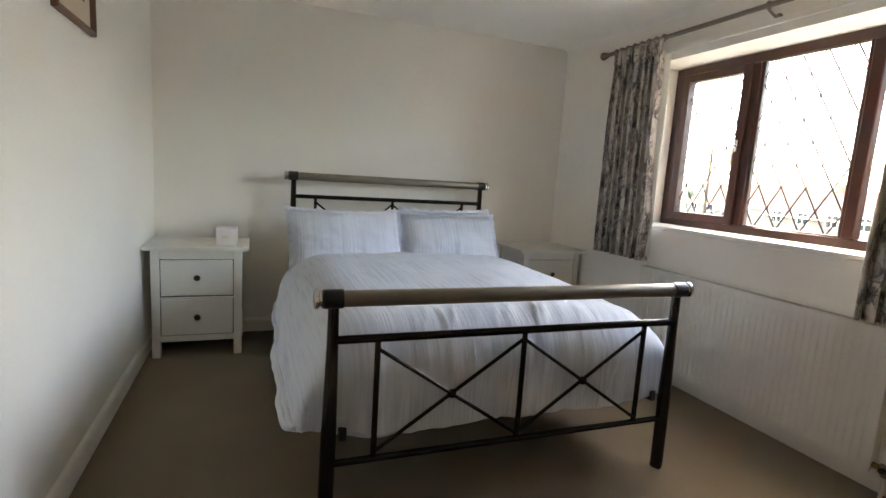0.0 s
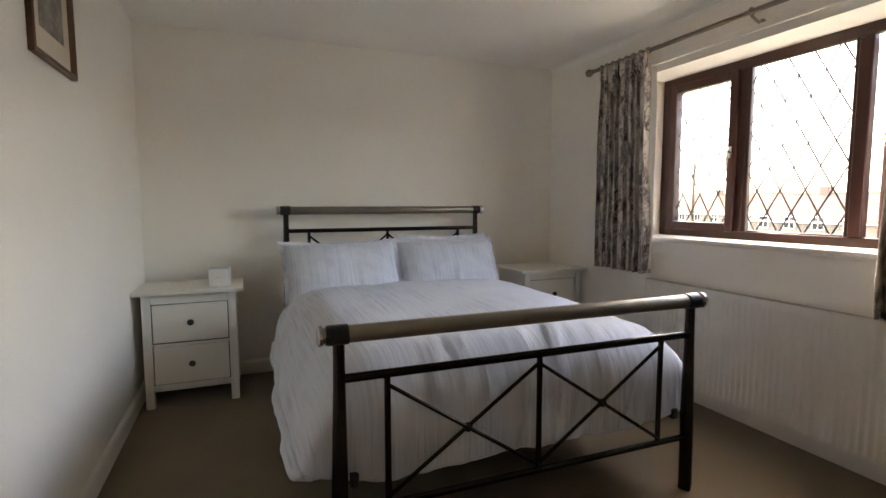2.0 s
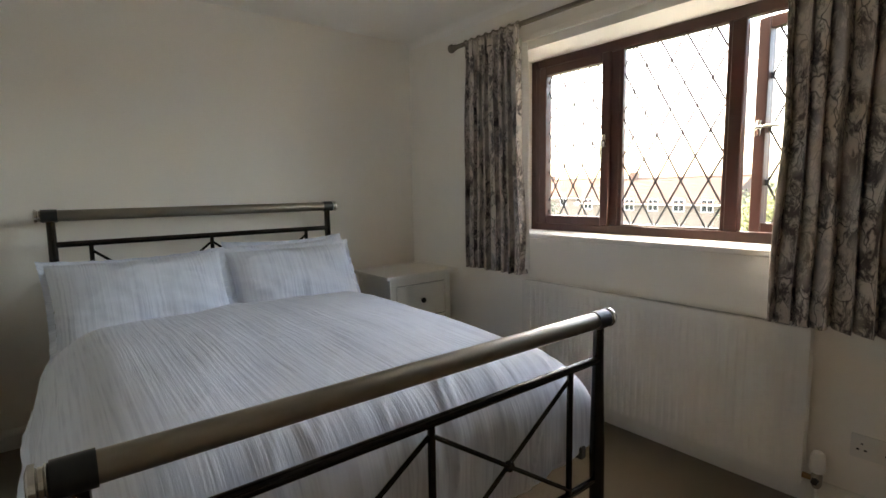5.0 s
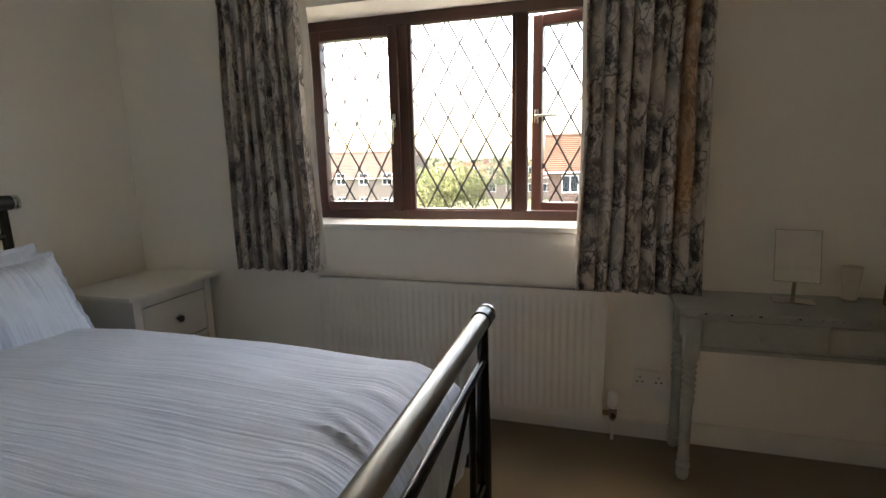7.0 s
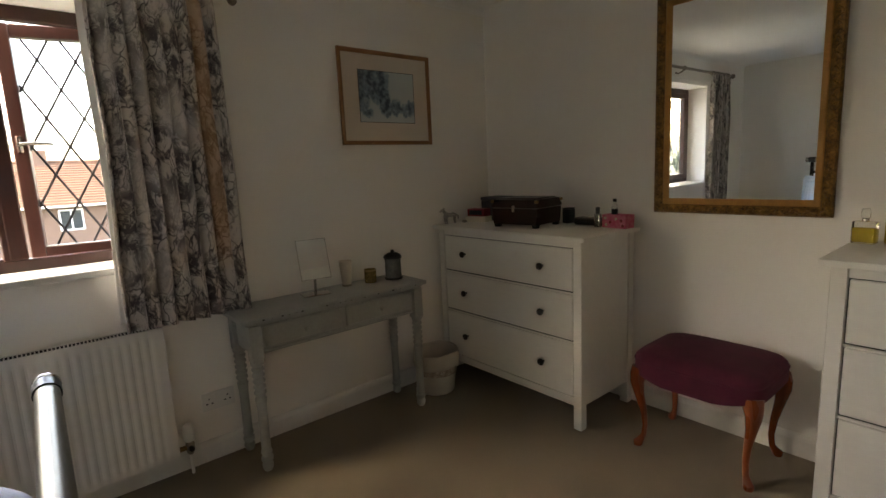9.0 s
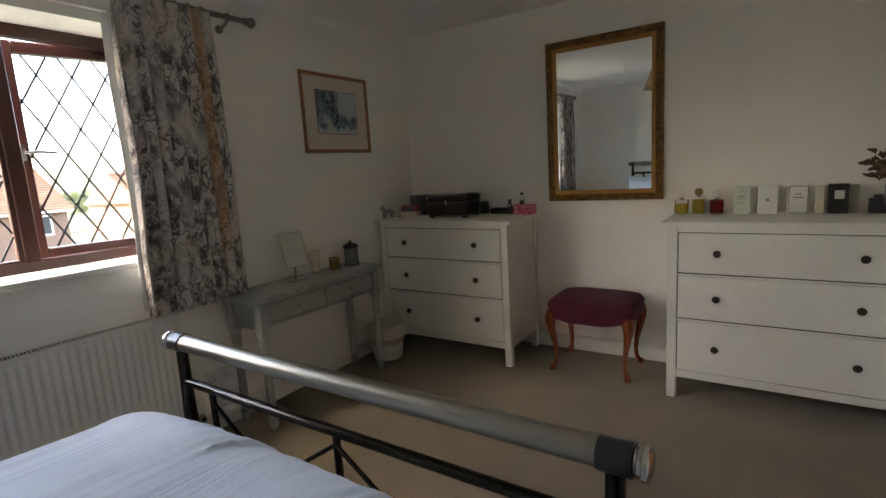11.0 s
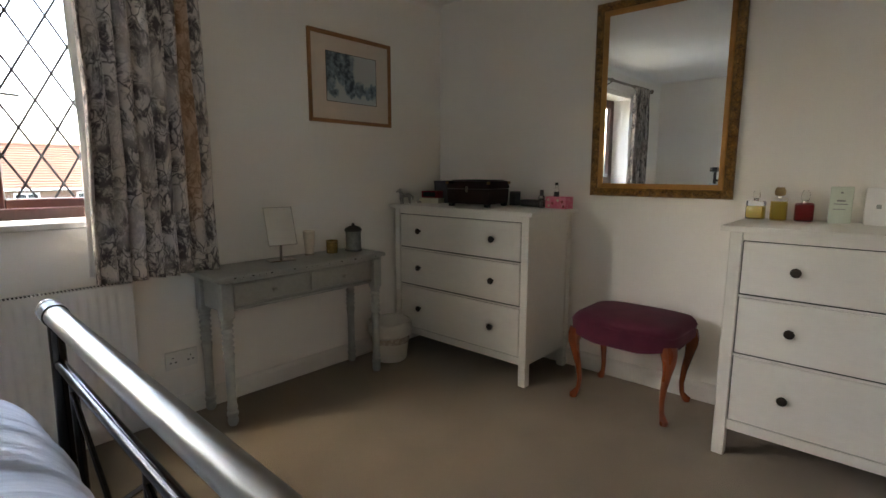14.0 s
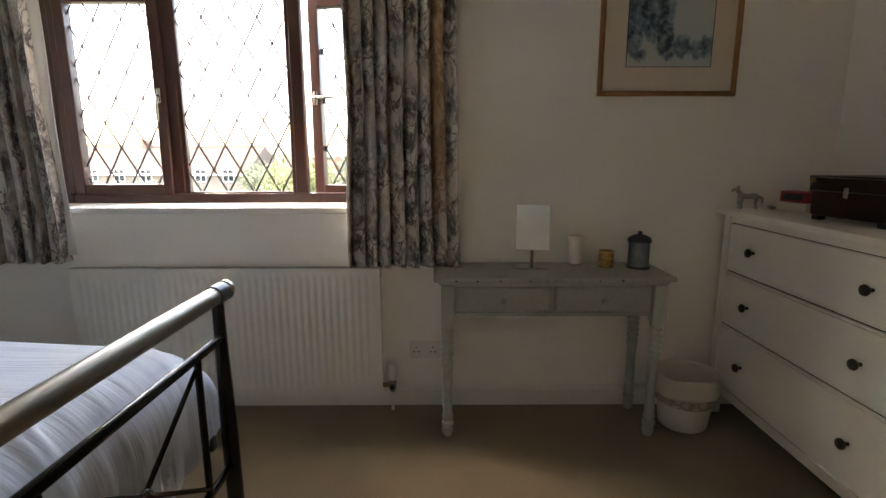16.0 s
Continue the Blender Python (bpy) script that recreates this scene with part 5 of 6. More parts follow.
def robe():
    r = thing("dressing_gown", -0.412, 0.675, 1.80, 8.7, "navy fleece dressing gown with pale lining hung on the door", "dressing gown")

    def body(u, v):
        # v 0 at the hem, 1 at the hook; u round the hanging folds
        k = 1 - v
        s = min(1, k * 1.45) ** 0.85
        a = 2 * math.pi * u
        fold = 1 + (0.12 * math.sin(a * 5 + 1.2 * k) + 0.05 * math.sin(a * 9 + 4)) * min(1, k * 1.6) + 0.05 * noise.noise(Vector((math.cos(a) * 2, math.sin(a) * 2, v * 3)))
        hem = 0.03 * math.cos(a - 0.6) + 0.02 * math.sin(a * 5)
        y = (0.036 + (0.088 - 0.016 * k) * s) * math.cos(a) * fold * (0.55 if math.cos(a) > 0 else 1.0 + 0.9 * max(0.0, k - 0.65)) - 0.02 - 0.118 * s
        x = (0.022 + 0.058 * s) * math.sin(a) * fold + 0.03 + 0.06 * s
        z = 0.02 - 1.44 * k + hem * (k > 0.5) * (k - 0.5) * 2
        return (max(x, 0.006), y, z)
    cloth("body", sheet(130, 64, body), "navy", r, 0.006)

    def tube(p, q, r0, r1, sq=0.7, lobes=3, deep=0.12):
        """A limp hanging length of cloth: a flattened tube with soft lengthwise folds."""
        def at(u, v):
            a, rad = 2 * math.pi * u, r0 + (r1 - r0) * v
            rad *= 1 + deep * math.sin(a * lobes + 2.2 * v) + 0.10 * noise.noise(Vector((math.cos(a) * 2, math.sin(a) * 2, v * 6 + r0 * 90)))
            c = [p[i] + (q[i] - p[i]) * v for i in range(3)]
            c[1] += 0.006 * math.sin(v * 6)
            return (max(0.003, c[0] + rad * sq * math.sin(a)), c[1] + rad * math.cos(a), c[2])
        return sheet(40, 30, at)
    cloth("sleeve", tube((0.05, -0.01, 0.0), (0.185, -0.150, -0.76), 0.04, 0.068), "navy", r, 0.005)
    cloth("collar", tube((0.045, 0.008, 0.04), (0.07, -0.022, -0.5), 0.030, 0.040), "navy", r, 0.005)
    cloth("lining", tube((0.035, -0.010, 0.0), (0.026, 0.014, -0.68), 0.013, 0.024, 0.5), "fleece", r, 0.004, "pale fleece turned out lining")
    cuff = sweep([(0.040, -0.020, -0.664), (0.044, -0.012, -0.684), (0.040, 0.008, -0.694), (0.038, 0.032, -0.70), (0.036, 0.044, -0.718), (0.032, 0.040, -0.742)], [0.013, 0.020, 0.022, 0.022, 0.019, 0.010], 18)
    part("cuff", cuff, "fleece", r, "pale rolled cuff")
    cloth("inner_skirt", tube((0.010, -0.078, -0.90), (0.010, -0.084, -1.17), 0.007, 0.014, 0.35, 4, 0.25), "fleece", r, 0.004)

robe()

# ---- things on the chest by the door ----
CT = 0.9685


def bottle(name, x, y, w, d, h, liquid, fill, cap, capr, caph, label):
    t = thing(name, x, y, CT, random.Random(int(x * 1000)).uniform(-12, 12), label, "perfume", "perfume bottles")
    part("flask", box(-w / 2, w / 2, -d / 2, d / 2, 0, h, 0.009, 3), "clear", t)
    part("perfume", box(-w / 2 + 0.004, w / 2 - 0.004, -d / 2 + 0.004, d / 2 - 0.004, 0.006, h * fill, 0.006, 2), liquid, t)
    part("neck", lathe([(0.011, h - 0.002), (0.011, h + 0.008), (0.009, h + 0.012)], 16), "chrome", t)
    part("stopper", lathe([(0.0, h + 0.01), (capr * 0.8, h + 0.01), (capr, h + 0.016), (capr, h + caph * 0.7), (capr * 0.7, h + caph), (0.0, h + caph)], 18), cap, t)


bottle("perfume_bottle", 0.571, -0.735, 0.072, 0.045, 0.082, "amber", 0.72, "clear", 0.0145, 0.046, "square glass bottle of yellow perfume with a glass stopper")
bottle("perfume_bottle", 0.482, -0.725, 0.062, 0.042, 0.098, "amber", 0.85, "brass", 0.021, 0.046, "slender glass bottle of yellow perfume with a gold cap")
bottle("perfume_bottle", 0.392, -0.735, 0.068, 0.045, 0.080, "ruby", 0.9, "clear", 0.016, 0.052, "square glass bottle of red perfume with a round stopper")


def carton(name, x, y, rz, w, d, h, material, mark, label, edge=None):
    t = thing(name, x, y, CT, rz, label, "box", "perfume cartons")
    part("carton", box(-w / 2, w / 2, -d / 2, d / 2, 0, h, 0.0015), material, t)
    for k, (a, c, zz, hh) in enumerate(mark):
        part("printed_line", box(-a + c, a + c, d / 2, d / 2 + 0.0006, h * zz, h * zz + hh, 0), "ink" if material != "dark" else "card", t)
    if edge:
        for q in (-1, 1):
            part("edge_line", box(q * (w / 2 - 0.0025) - 0.0015, q * (w / 2 - 0.0025) + 0.0015, d / 2, d / 2 + 0.0006, 0.003, h - 0.003, 0), edge, t)
            part("edge_line", box(-w / 2 + 0.004, w / 2 - 0.004, d / 2, d / 2 + 0.0006, (h - 0.005 if q > 0 else 0.002), (h - 0.002 if q > 0 else 0.005), 0), edge, t)


carton("perfume_carton", 0.273, -0.745, 4, 0.075, 0.045, 0.150, "green", ((0.014, 0, 0.60, 0.007), (0.022, 0, 0.52, 0.004), (0.02, 0.004, 0.38, 0.003), (0.004, 0, 0.82, 0.007)), "pale green perfume carton with printed lettering")
carton("perfume_carton", 0.150, -0.745, -8, 0.086, 0.05, 0.148, "card", ((0.008, 0, 0.45, 0.016),), "plain white perfume carton with a small embossed mark")
carton("perfume_carton", 0.022, -0.74, 5, 0.086, 0.045, 0.145, "card", ((0.014, 0, 0.68, 0.006), (0.022, 0, 0.56, 0.007)), "white perfume carton with black edging", edge="dark")
carton("perfume_carton", -0.072, -0.775, -4, 0.038, 0.05, 0.140, "cream", (), "narrow cream perfume carton")
carton("perfume_carton", -0.145, -0.74, 6, 0.078, 0.045, 0.148, "dark", ((0.02, 0, 0.50, 0.042),), "black perfume carton with a white square label")
carton("perfume_carton", -0.212, -0.78, -4, 0.036, 0.04, 0.140, "cream", (), "narrow cream perfume carton")
t = thing("ink_bottle", -0.30, -0.735, CT, 0, "small black glass pot", "pot")
part("pot", box(-0.036, 0.036, -0.025, 0.025, 0, 0.075, 0.006, 2), "dark", t)
part("lid", lathe([(0.0, 0.075), (0.02, 0.075), (0.02, 0.09), (0.0, 0.092)], 16), "dark", t)

vs = thing("vase", -0.365, -0.60, CT, 0, "blue and white floral china vase of dried brown leaves", "vase")
part("vase_body", lathe([(0.0, 0.0), (0.048, 0.0), (0.052, 0.006), (0.062, 0.08), (0.066, 0.14), (0.063, 0.165), (0.066, 0.17), (0.061, 0.168), (0.055, 0.12), (0.0, 0.1)], 32), "china", vs)
rng = random.Random(21)
for mname, count in (("leaf", 62), ("leaf2", 60)):
    for k in range(count):
        ang = rng.uniform(0, 6.283)
        rad = rng.uniform(0.02, 0.15) if mname == "leaf" else rng.uniform(0.01, 0.10)
        h = 0.165 + rng.uniform(0.0, 0.13 if mname == "leaf" else 0.075) * (1.25 - rad * 2)
        p = Vector((rad * math.cos(ang), rad * math.sin(ang), h))
        p.x = max(p.x, -0.11)
        bm = bmesh.new()
        n = 6
        ln, wd = rng.uniform(0.028, 0.05), rng.uniform(0.012, 0.02)
        rows = []
        for i in range(n + 1):
            f = i / n
            ww = wd * math.sin(math.pi * min(1, f * 0.92 + 0.06)) * (1 + 0.25 * math.sin(i * 2.6))
            rows.append([bm.verts.new((ww * s, ln * f, 0.010 * abs(s) * math.sin(f * 5) - 0.012 * f * f)) for s in (-1, 0, 1)])
        for r0, r1 in zip(rows, rows[1:]):
            for i in range(2):
                bm.faces.new((r0[i], r0[i + 1], r1[i + 1], r1[i]))
        part("leaf", bm, mname, vs, at=pose(*p, rng.uniform(-60, 80), rng.uniform(-50, 50), math.degrees(ang) - 90 + rng.uniform(-50, 50)))
for k in range(16):
    ang, rad, h = rng.uniform(0, 6.283), rng.uniform(0.04, 0.12), rng.uniform(0.19, 0.27)
    q = (max(-0.1, rad * math.cos(ang)), rad * math.sin(ang), h)
    part("stem", sweep([(0, 0, 0.11), (q[0] * 0.4, q[1] * 0.4, h * 0.65), q], 0.0014, 5), "leaf", vs)

# ---- things on the chest by the window ----
h = thing("horse_figurine", 2.535, -0.44, CT, 82, "small silvered standing horse figurine", "figurine")
bm = sweep([(-0.030, 0, 0.052), (-0.018, 0, 0.056), (0.0, 0, 0.054), (0.018, 0, 0.056), (0.026, 0, 0.060)], [0.008, 0.0135, 0.012, 0.0135, 0.009], 12)
sweep([(0.018, 0, 0.058), (0.030, 0, 0.078), (0.034, 0, 0.090)], [0.010, 0.0075, 0.006], 10, bm)
sweep([(0.031, 0, 0.091), (0.041, 0, 0.086), (0.050, 0, 0.077)], [0.007, 0.0065, 0.004], 10, bm)
sweep([(0.030, 0.004, 0.094), (0.029, 0.005, 0.103)], [0.003, 0.001], 6, bm)
sweep([(0.030, -0.004, 0.094), (0.029, -0.005, 0.103)], [0.003, 0.001], 6, bm)
sweep([(-0.032, 0, 0.056), (-0.041, 0, 0.045), (-0.042, 0, 0.022)], [0.004, 0.005, 0.002], 8, bm)
for x, y in ((0.020, 0.007), (0.022, -0.007), (-0.022, 0.007), (-0.026, -0.007)):
    sweep([(x, y, 0.05), (x + 0.002, y, 0.026), (x - 0.001, y, 0.006), (x + 0.002, y, 0.0)], [0.007, 0.0042, 0.0034, 0.005], 8, bm)
bmesh.ops.scale(bm, vec=(1.45, 1.3, 1.0), verts=bm.verts)
part("horse_body", bm, "silver", h)

t = thing("gift_box", 2.455, -0.61, CT, 12, "red and cream card box with a lace edge", "box")
part("tray", box(-0.075, 0.075, -0.04, 0.04, 0, 0.035, 0.004, 2), "cream", t)
part("lid", box(-0.065, 0.06, -0.042, 0.036, 0.036, 0.083, 0.004, 2), "red", t, "glossy red lid")
part("black_band", box(-0.05, 0.045, 0.036, 0.0375, 0.045, 0.075, 0.0005), "dark", t)
t = thing("trinket_shell", 2.49, -0.52, CT, 0, "small grey shell trinket", "trinket")
bm = bmesh.new()
bmesh.ops.create_icosphere(bm, subdivisions=2, radius=0.016)
for v in bm.verts:
    v.co = Vector((v.co.x * 1.3, v.co.y, v.co.z * 0.6 + 0.009)) * (1 + 0.12 * noise.noise(v.co * 120))
part("shell", bm, "silver", t)
t = thing("storage_box", 2.425, -0.757, CT, 0, "dark grey card storage box", "box")
part("carton", box(-0.075, 0.075, -0.075, 0.075, 0, 0.128, 0.003), "slate", t)
part("lid", box(-0.078, 0.078, -0.078, 0.078, 0.128, 0.150, 0.003), "slate", t)

t = thing("leather_chest", 2.04, -0.59, CT, 6, "brown leather covered jewellery chest with metal corners", "jewellery box")
w2, d2 = 0.142, 0.105
base = box(-w2, w2, -d2, d2, 0.014, 0.088, 0.006, 2)
for v in base.verts:
    v.co.x *= 0.94 + v.co.z * 0.7
part("body", base, "leather", t)
lid = box(-w2 - 0.003, w2 + 0.003, -d2 - 0.003, d2 + 0.003, 0.089, 0.128, 0.008, 2)
for v in lid.verts:
    if v.co.z > 0.12:
        v.co.x *= 0.94
        v.co.y *= 0.94
part("lid", lid, "leather", t)
part("lid_panel", box(-w2 + 0.02, w2 - 0.02, -d2 + 0.02, d2 - 0.02, 0.128, 0.133, 0.002), "leather", t)
for sx in (-1, 1):
    for sy in (-1, 1):
        part("foot", box(sx * 0.12 - 0.014, sx * 0.12 + 0.014, sy * 0.085 - 0.014, sy * 0.085 + 0.014, 0, 0.018, 0.004, 2), "dark", t)
        part("corner_cap", box(sx * 0.139 - 0.009, sx * 0.139 + 0.009, sy * 0.1025 - 0.008, sy * 0.1025 + 0.008, 0.112, 0.125, 0.003), "brass", t)
t.scale = (1.06, 1.2, 1.22)
part("clasp", box(-0.009, 0.009, d2 + 0.002, d2 + 0.007, 0.072, 0.102, 0.002), "chrome", t, "small steel clasp")
t = thing("spectacle_case", 1.737, -0.775, CT, -2, "flat black oblong case with rounded edges", "case")
part("case", box(-0.095, 0.095, -0.035, 0.035, 0, 0.042, 0.012, 3), "dark", t)
part("seam", box(-0.096, 0.096, -0.036, 0.036, 0.020, 0.022, 0), "slate", t)
t = thing("small_box", 1.905, -0.80, CT, 0, "small upright black lidded box", "box")
part("carton", box(-0.023, 0.023, -0.03, 0.03, 0, 0.08, 0.004, 2), "dark", t)
part("lid", box(-0.024, 0.024, -0.031, 0.031, 0.081, 0.088, 0.002), "dark", t)
t = thing("flowered_tin", 1.56, -0.742, CT, -5, "pink flowered open tin holding small bottles", "tin")
b = box(-0.07, 0.07, 0.035, 0.038, 0, 0.068, 0.001)
box(-0.07, 0.07, -0.038, -0.035, 0, 0.068, 0.001, 1, b)
box(-0.07, -0.067, -0.035, 0.035, 0, 0.068, 0.001, 1, b)
box(0.067, 0.07, -0.035, 0.035, 0, 0.068, 0.001, 1, b)
box(-0.067, 0.067, -0.035, 0.035, 0, 0.003, 0, 1, b)
part("tin_body", b, "pink", t)
for k, (u, z) in enumerate(((-0.045, 0.04), (-0.015, 0.048), (0.02, 0.03), (0.05, 0.05), (-0.055, 0.014), (0.045, 0.016))):
    part("painted_flower", sweep([(u, 0.038, z), (u, 0.0388, z)], 0.008, 8), "cream" if k % 2 else "red", t)
t2 = thing("lotion_bottle", 1.575, -0.735, CT + 0.0035, 0, "slim clear bottle with a black band in the tin", "bottle")
part("bottle_body", lathe([(0.0, 0), (0.015, 0), (0.015, 0.10), (0.009, 0.118), (0.008, 0.13), (0.0, 0.13)], 16), "clear", t2)
part("label_band", lathe([(0.0152, 0.065), (0.0158, 0.066), (0.0158, 0.09), (0.0152, 0.091)], 16), "dark", t2)
part("cap", lathe([(0.0, 0.13), (0.0095, 0.13), (0.0095, 0.145), (0.0, 0.146)], 14), "dark", t2)
t2 = thing("spray_bottle", 1.652, -0.70, CT, 0, "small glass spray bottle with a dark cap", "bottle")
part("bottle_body", box(-0.016, 0.016, -0.011, 0.011, 0, 0.072, 0.004, 2), "clear", t2)
part("cap", lathe([(0.0, 0.072), (0.011, 0.072), (0.011, 0.105), (0.0, 0.107)], 14), "slate", t2)

# ---- cube on the bedside cabinet ----
t = thing("cube_clock", -0.035, 3.475, 0.6905, -6, "small white cube clock with faint digits", "clock")
part("case", box(-0.056, 0.056, -0.056, 0.056, 0, 0.108, 0.004, 2), "card", t)
part("display_digits", box(-0.020, 0.020, -0.0566, -0.056, 0.046, 0.060, 0), "cream", t)
tagged(part("cable", sweep([(-0.33, 3.62, 0.6925), (-0.26, 3.60, 0.6925), (-0.18, 3.63, 0.6925), (-0.12, 3.60, 0.6925), (-0.06, 3.545, 0.6925)], 0.0016, 6), "plastic"), "thin pale cable lying on the bedside cabinet", "cable")

# ---- ceiling pendant ----
pd = thing("pendant_lamp", 1.09, 1.60, CZ, 0, "gold fabric pendant shade hanging from the ceiling, unlit", "ceiling lamp")
part("ceiling_rose", lathe([(0.0, 0.0), (0.045, 0.0), (0.043, -0.012), (0.02, -0.022), (0.0, -0.022)], 24), "plastic", pd)
part("cord", sweep([(0, 0, -0.02), (0, 0, -0.18)], 0.003, 8), "plastic", pd)
part("lamp_holder", lathe([(0.0, -0.17), (0.014, -0.17), (0.017, -0.20), (0.017, -0.23), (0.0, -0.23)], 16), "plastic", pd)
shade = cloth("shade", lathe([(0.085, -0.15), (0.165, -0.36)], 48), "shade", pd, 0.003)
part("shade_trim", sweep([(0.1655 * math.cos(a), 0.1655 * math.sin(a), -0.359) for a in (2 * math.pi * k / 48 for k in range(49))], 0.005, 8, caps=False), "brass", pd)
bm = bmesh.new()
bmesh.ops.create_uvsphere(bm, u_segments=16, v_segments=12, radius=0.03)
for v in bm.verts:
    v.co.z = v.co.z * 1.2 - 0.265
part("bulb", bm, "frost", pd)

# ---- outside ----
GZ = -4.8
bm = bmesh.new()
vs_ = [bm.verts.new(p) for p in ((-900, -900, GZ), (900, -900, GZ), (900, 900, GZ), (-900, 900, GZ))]
bm.faces.new(vs_)
structure("ground", bm, "grass", "open grass and gardens outside")
structure("road", box(26, 31, -120, 120, GZ - 0.05, GZ + 0.01, 0), "road", "grey asphalt road between the gardens")


def house(x, y, rz, w, d, eave, ridge, wallmat, label, tiles="roof"):
    t = thing("house", x, y, GZ, rz, label, "house", "houses across the road")
    part("wall", box(-d / 2, d / 2, -w / 2, w / 2, 0, eave, 0), wallmat, t)
    o = 0.35
    bm = bmesh.new()
    pts = [(-d / 2 - o, -w / 2 - o, eave - 0.1), (d / 2 + o, -w / 2 - o, eave - 0.1), (d / 2 + o, w / 2 + o, eave - 0.1), (-d / 2 - o, w / 2 + o, eave - 0.1), (0, -w / 2 - o, ridge), (0, w / 2 + o, ridge)]
    v = [bm.verts.new(p) for p in pts]
    for f in ((0, 3, 5, 4), (1, 4, 5, 2), (0, 4, 1), (2, 5, 3), (0, 1, 2, 3)):
        bm.faces.new([v[k] for k in f])
    roof = part("roof", bm, tiles, t, flat=True)
    n = int((ridge - eave) / 0.28)
    sl = math.hypot(d / 2 + o, ridge - eave + 0.1)
    for k in range(1, n * 2):
        f = k / (n * 2)
        xx, zz = -(d / 2 + o) * (1 - f), eave - 0.1 + (ridge - eave + 0.1) * f
        part("tile_course", box(xx - 0.06, xx + 0.03, -w / 2 - o, w / 2 + o, zz - 0.02, zz + 0.045, 0), tiles, roof)
    part("ridge_tiles", sweep([(0, -w / 2 - o, ridge), (0, w / 2 + o, ridge)], 0.13, 8), tiles, roof)
    part("chimney", box(-0.35, 0.35, w * 0.22, w * 0.22 + 0.9, ridge - 0.6, ridge + 0.75, 0.02), "brick", roof)
    part("gutter", sweep([(-d / 2 - o - 0.05, -w / 2 - o, eave - 0.12), (-d / 2 - o - 0.05, w / 2 + o, eave - 0.12)], 0.06, 8), "plastic", t)
    cnt = max(2, int(w / 2.7))
    for st in (0, 1):
        for k in range(cnt):
            yy = -w / 2 + (k + 0.5) * w / cnt
            zz = 1.0 + st * 2.55
            wn_ = part("window", frame_bars(yy - 0.6, yy + 0.6, zz, zz + 1.25, 0.09, -d / 2 - 0.05, -d / 2 + 0.02, None, 0), "plastic", t)
            part("pane", box(-d / 2 - 0.02, -d / 2 - 0.004, yy - 0.51, yy + 0.51, zz + 0.09, zz + 1.16, 0), "darkglass", wn_)
            part("glazing_bar", box(-d / 2 - 0.045, -d / 2 - 0.021, yy - 0.04, yy + 0.04, zz + 0.09, zz + 1.16, 0), "plastic", wn_)
    part("door", box(-d / 2 - 0.05, -d / 2, -w / 2 + 0.3, -w / 2 + 1.2, 0, 2.05, 0), "plastic", t)


house(41, -3.2, 4, 15, 8, 5.1, 7.7, "brick", "red brick terraced house with an orange tiled roof")
house(54, 28.0, -6, 17, 9, 4.35, 7.0, "render_wall", "grey-brown rendered house with a low brown tiled roof", "roof_brown")
house(66, 50, -8, 16, 9, 4.7, 7.4, "render_wall", "rendered house with an orange tiled roof")
house(52, 72, -20, 14, 9, 4.7, 6.9, "brick", "brick house at the road's end")
house(48, -26, 6, 16, 8, 5.0, 7.4, "brick", "red brick terraced house farther along the road")

house(80, 10, 2, 30, 9, 3.2, 5.3, "render_wall", "long low house behind the gardens")
house(92, -16, 4, 22, 9, 3.6, 5.8, "brick", "distant brick house behind the gardens")


def clump(name, x, y, r, h, material, count, seed, label, category, tree=False):
    rng = random.Random(seed)
    t = thing(name, x, y, GZ, 0, label, category)
    if tree:
        part("trunk", sweep([(0, 0, 0), (0.05, 0.02, h * 0.3), (0.0, 0.1, h * 0.75)], [0.22, 0.16, 0.05], 8), "bark", t)
        for k in range(5):
            a = k * 1.26
            part("limb", sweep([(0, 0, h * (0.3 + 0.08 * k)), (r * 0.4 * math.cos(a), r * 0.4 * math.sin(a), h * (0.5 + 0.07 * k)), (r * 0.7 * math.cos(a), r * 0.7 * math.sin(a), h * (0.62 + 0.06 * k))], [0.09, 0.06, 0.02], 6), "bark", t)
    verts, faces = [], []
    lobes = [(rng.uniform(-0.6, 0.6) * r, rng.uniform(-0.6, 0.6) * r, h * (rng.uniform(0.5, 0.8) if tree else rng.uniform(0.25, 0.7)), rng.uniform(0.3, 0.55)) for _ in range(9)]
    for k in range(count):
        cx, cy, cz, cr = rng.choice(lobes)
        d = Vector((rng.gauss(0, 1), rng.gauss(0, 1), rng.gauss(0, 1))).normalized() * rng.uniform(0.6, 1.05) * cr
        p = Vector((cx + d.x * r, cy + d.y * r, max(0.1, cz + d.z * h * 0.6)))
        s = rng.uniform(0.07, 0.17)
        e1 = Vector((rng.gauss(0, 1), rng.gauss(0, 1), rng.gauss(0, 1))).normalized() * s
        e2 = e1.orthogonal().normalized() * s * 0.6
        i = len(verts)
        verts += [p - e1, p + e2, p + e1, p - e2]
        faces.append((i, i + 1, i + 2, i + 3))
    me = bpy.data.meshes.new("crown")
    me.from_pydata([tuple(v) for v in verts], [], faces)
    me.materials.append(M[material])
    o = new("crown", me)
    o.parent = t
    return t


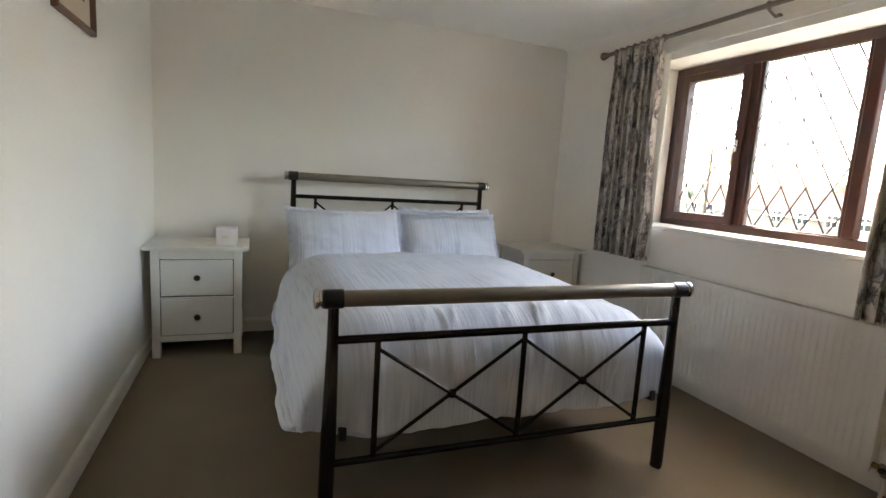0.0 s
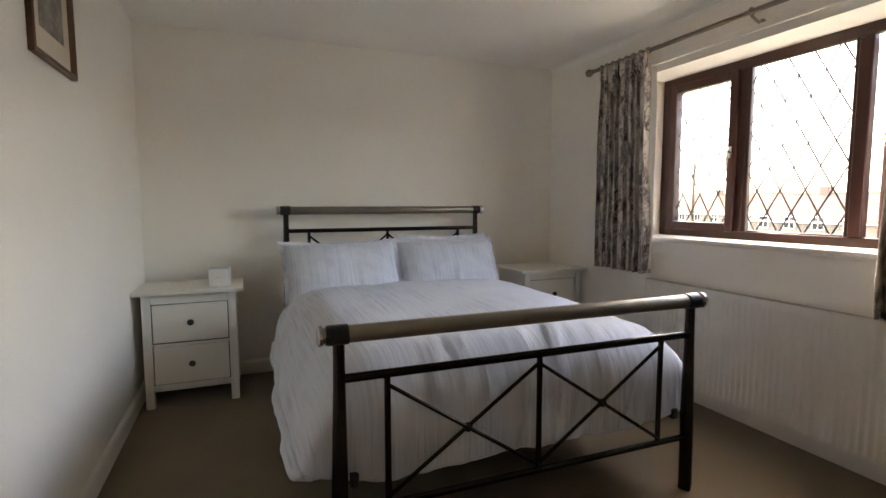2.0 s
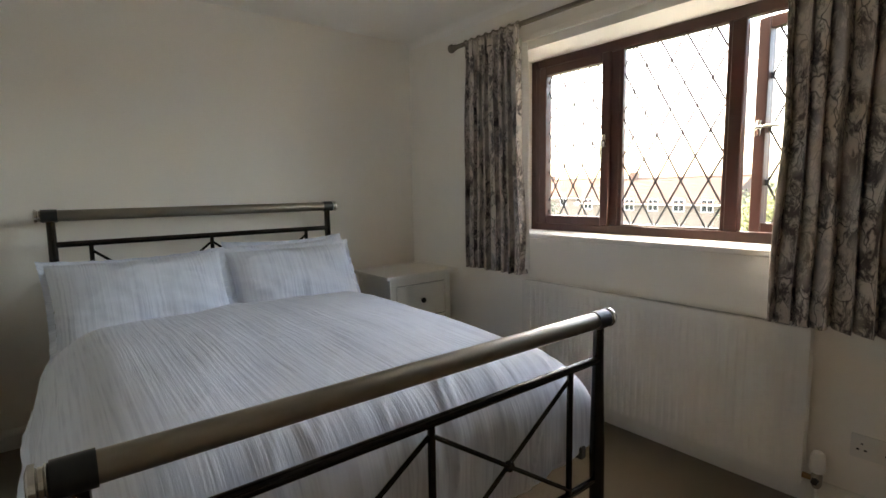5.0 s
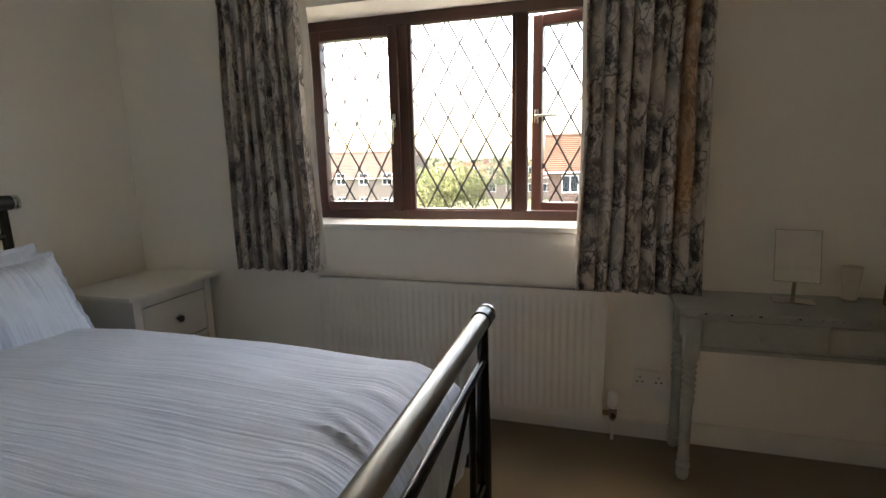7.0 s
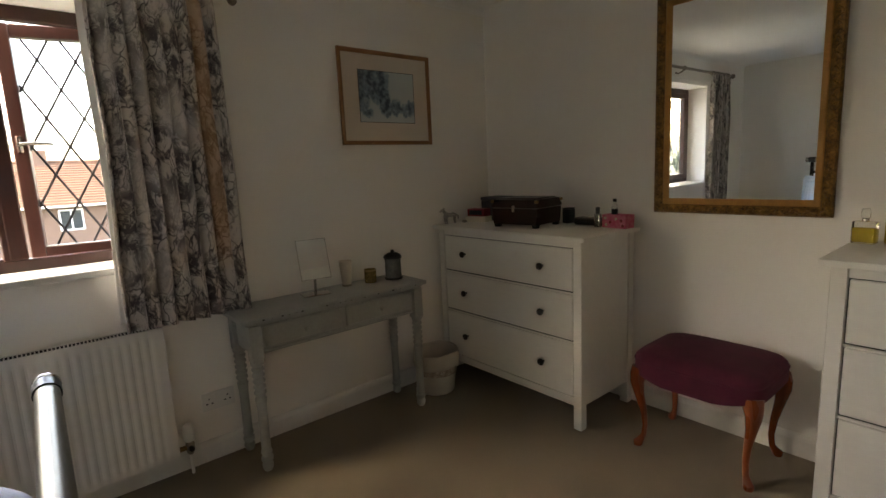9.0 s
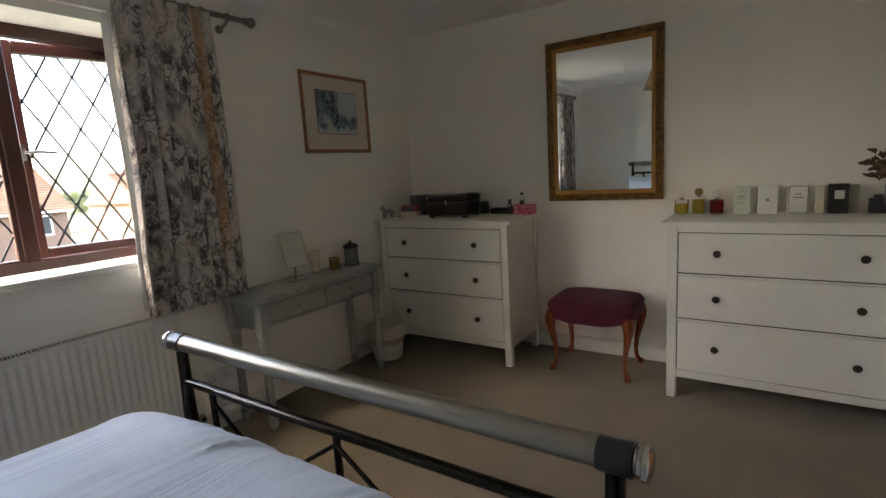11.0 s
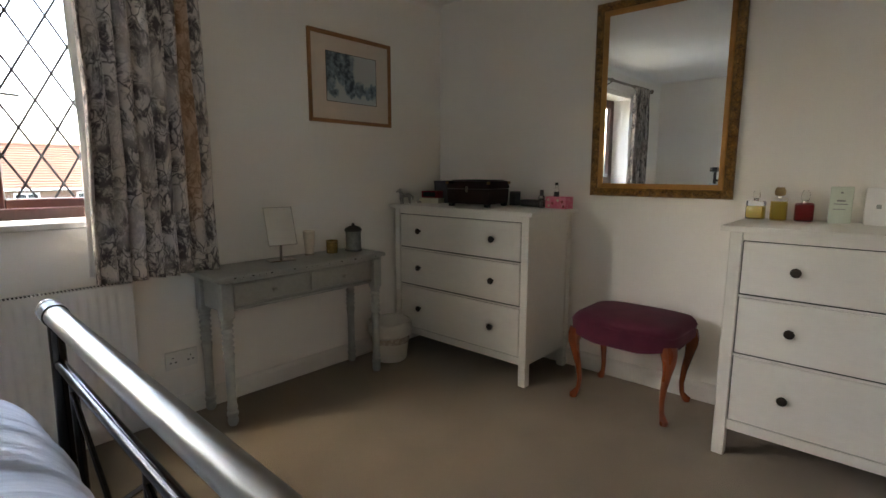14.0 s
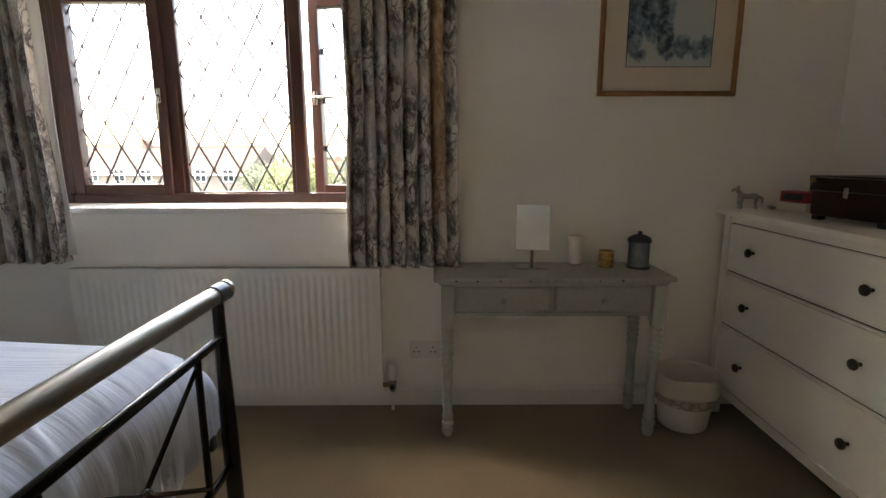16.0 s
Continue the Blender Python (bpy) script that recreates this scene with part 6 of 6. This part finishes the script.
clump("bush", 24, 9.0, 2.6, 4.6, "foliage", 5200, 1, "bright green garden bush", "bush")
clump("bush", 23, 5.6, 2.2, 3.9, "foliage", 4400, 2, "bright green garden bush", "bush")
clump("tree", 37, 11.5, 3.0, 5.6, "foliage", 5200, 3, "light green garden tree", "tree", True)
clump("tree", 46, 17, 3.2, 5.4, "foliage2", 4400, 4, "dark green garden tree", "tree", True)
clump("bush", 33, 20.5, 2.6, 2.6, "foliage", 3000, 5, "green hedge bush by the road", "bush")
clump("tree", 21, 0.5, 2.0, 3.6, "foliage", 3000, 6, "small green garden tree", "tree", True)
clump("tree", 33, 31, 3.4, 5.2, "foliage2", 3600, 7, "dark green garden tree", "tree", True)
clump("tree", 70, 12, 5.0, 6.4, "foliage2", 3600, 8, "far green tree behind the houses", "tree", True)

rng = random.Random(5)
verts, faces = [], []
for k in range(5200):
    a = rng.uniform(-1.25, 1.35)
    dist = rng.uniform(150, 210)
    top = GZ + 6.4 + 1.6 * noise.noise(Vector((a * 7, 0, 0))) + 0.8 * noise.noise(Vector((a * 23, 3, 0)))
    p = Vector((dist * math.cos(a), dist * math.sin(a), rng.uniform(GZ, top)))
    s = rng.uniform(0.7, 1.7)
    e1 = Vector((rng.gauss(0, 1), rng.gauss(0, 1), rng.gauss(0, 1))).normalized() * s
    e2 = e1.orthogonal().normalized() * s * 0.7
    i = len(verts)
    verts += [p - e1, p + e2, p + e1, p - e2]
    faces.append((i, i + 1, i + 2, i + 3))
me = bpy.data.meshes.new("far_woods")
me.from_pydata([tuple(v) for v in verts], [], faces)
me.materials.append(M["foliage2"])
tagged(new("far_woods", me), "distant line of woods on the horizon", "woods", "", "stuff")

hill = bmesh.new()
for i in range(61):
    a = -1.3 + 2.7 * i / 60
    for dist, lift in ((260, 0.0), (420, 9.0), (640, 21.0)):
        up_ = lift * (0.8 + 0.5 * noise.noise(Vector((a * 2.6, lift, 0))) + 0.10 * noise.noise(Vector((a * 17, lift, 4))))
        hill.verts.new((dist * math.cos(a), dist * math.sin(a), GZ + up_ - 0.2))
hill.verts.ensure_lookup_table()
for i in range(60):
    for k in range(2):
        q = i * 3 + k
        hill.faces.new([hill.verts[m] for m in (q, q + 1, q + 4, q + 3)])
structure("backdrop_hills", hill, "grass", "low green hills far behind the houses")

cr = thing("parked_van", 36, 6.2, GZ + 0.012, 90, "white van parked on the far side of the road", "van")
b = box(-2.3, 2.3, -0.9, 0.9, 0.35, 1.25, 0.12, 2)
box(-2.2, 1.2, -0.86, 0.86, 1.2, 2.0, 0.14, 2, b)
part("body", b, "carpaint", cr)
for s in (-1, 1):
    part("side_window", box(0.2, 1.0, s * 0.862 - 0.01, s * 0.862 + 0.01, 1.4, 1.85, 0.01), "darkglass", cr)
    for x in (-1.45, 1.45):
        wl = part("wheel", sweep([(x, s * 0.72, 0.33), (x, s * 0.92, 0.33)], 0.33, 20), "tyre", cr)
        part("rim", sweep([(x, s * 0.915, 0.33), (x, s * 0.93, 0.33)], 0.19, 16), "chrome", wl)

up = thing("utility_pole", 34, 30, GZ, 0, "wooden utility pole carrying a thin overhead cable", "utility pole")
part("pole", sweep([(0, 0, 0), (0, 0, 9.6)], [0.16, 0.10], 10), "bark", up)
part("pole", sweep([(0, -56, 0), (0, -56, 9.6)], [0.16, 0.10], 10), "bark", up)
part("cable", sweep([(0, -56 * k / 24, 9.4 - 1.1 * math.sin(math.pi * k / 24)) for k in range(25)], 0.016, 6), "tyre", up)
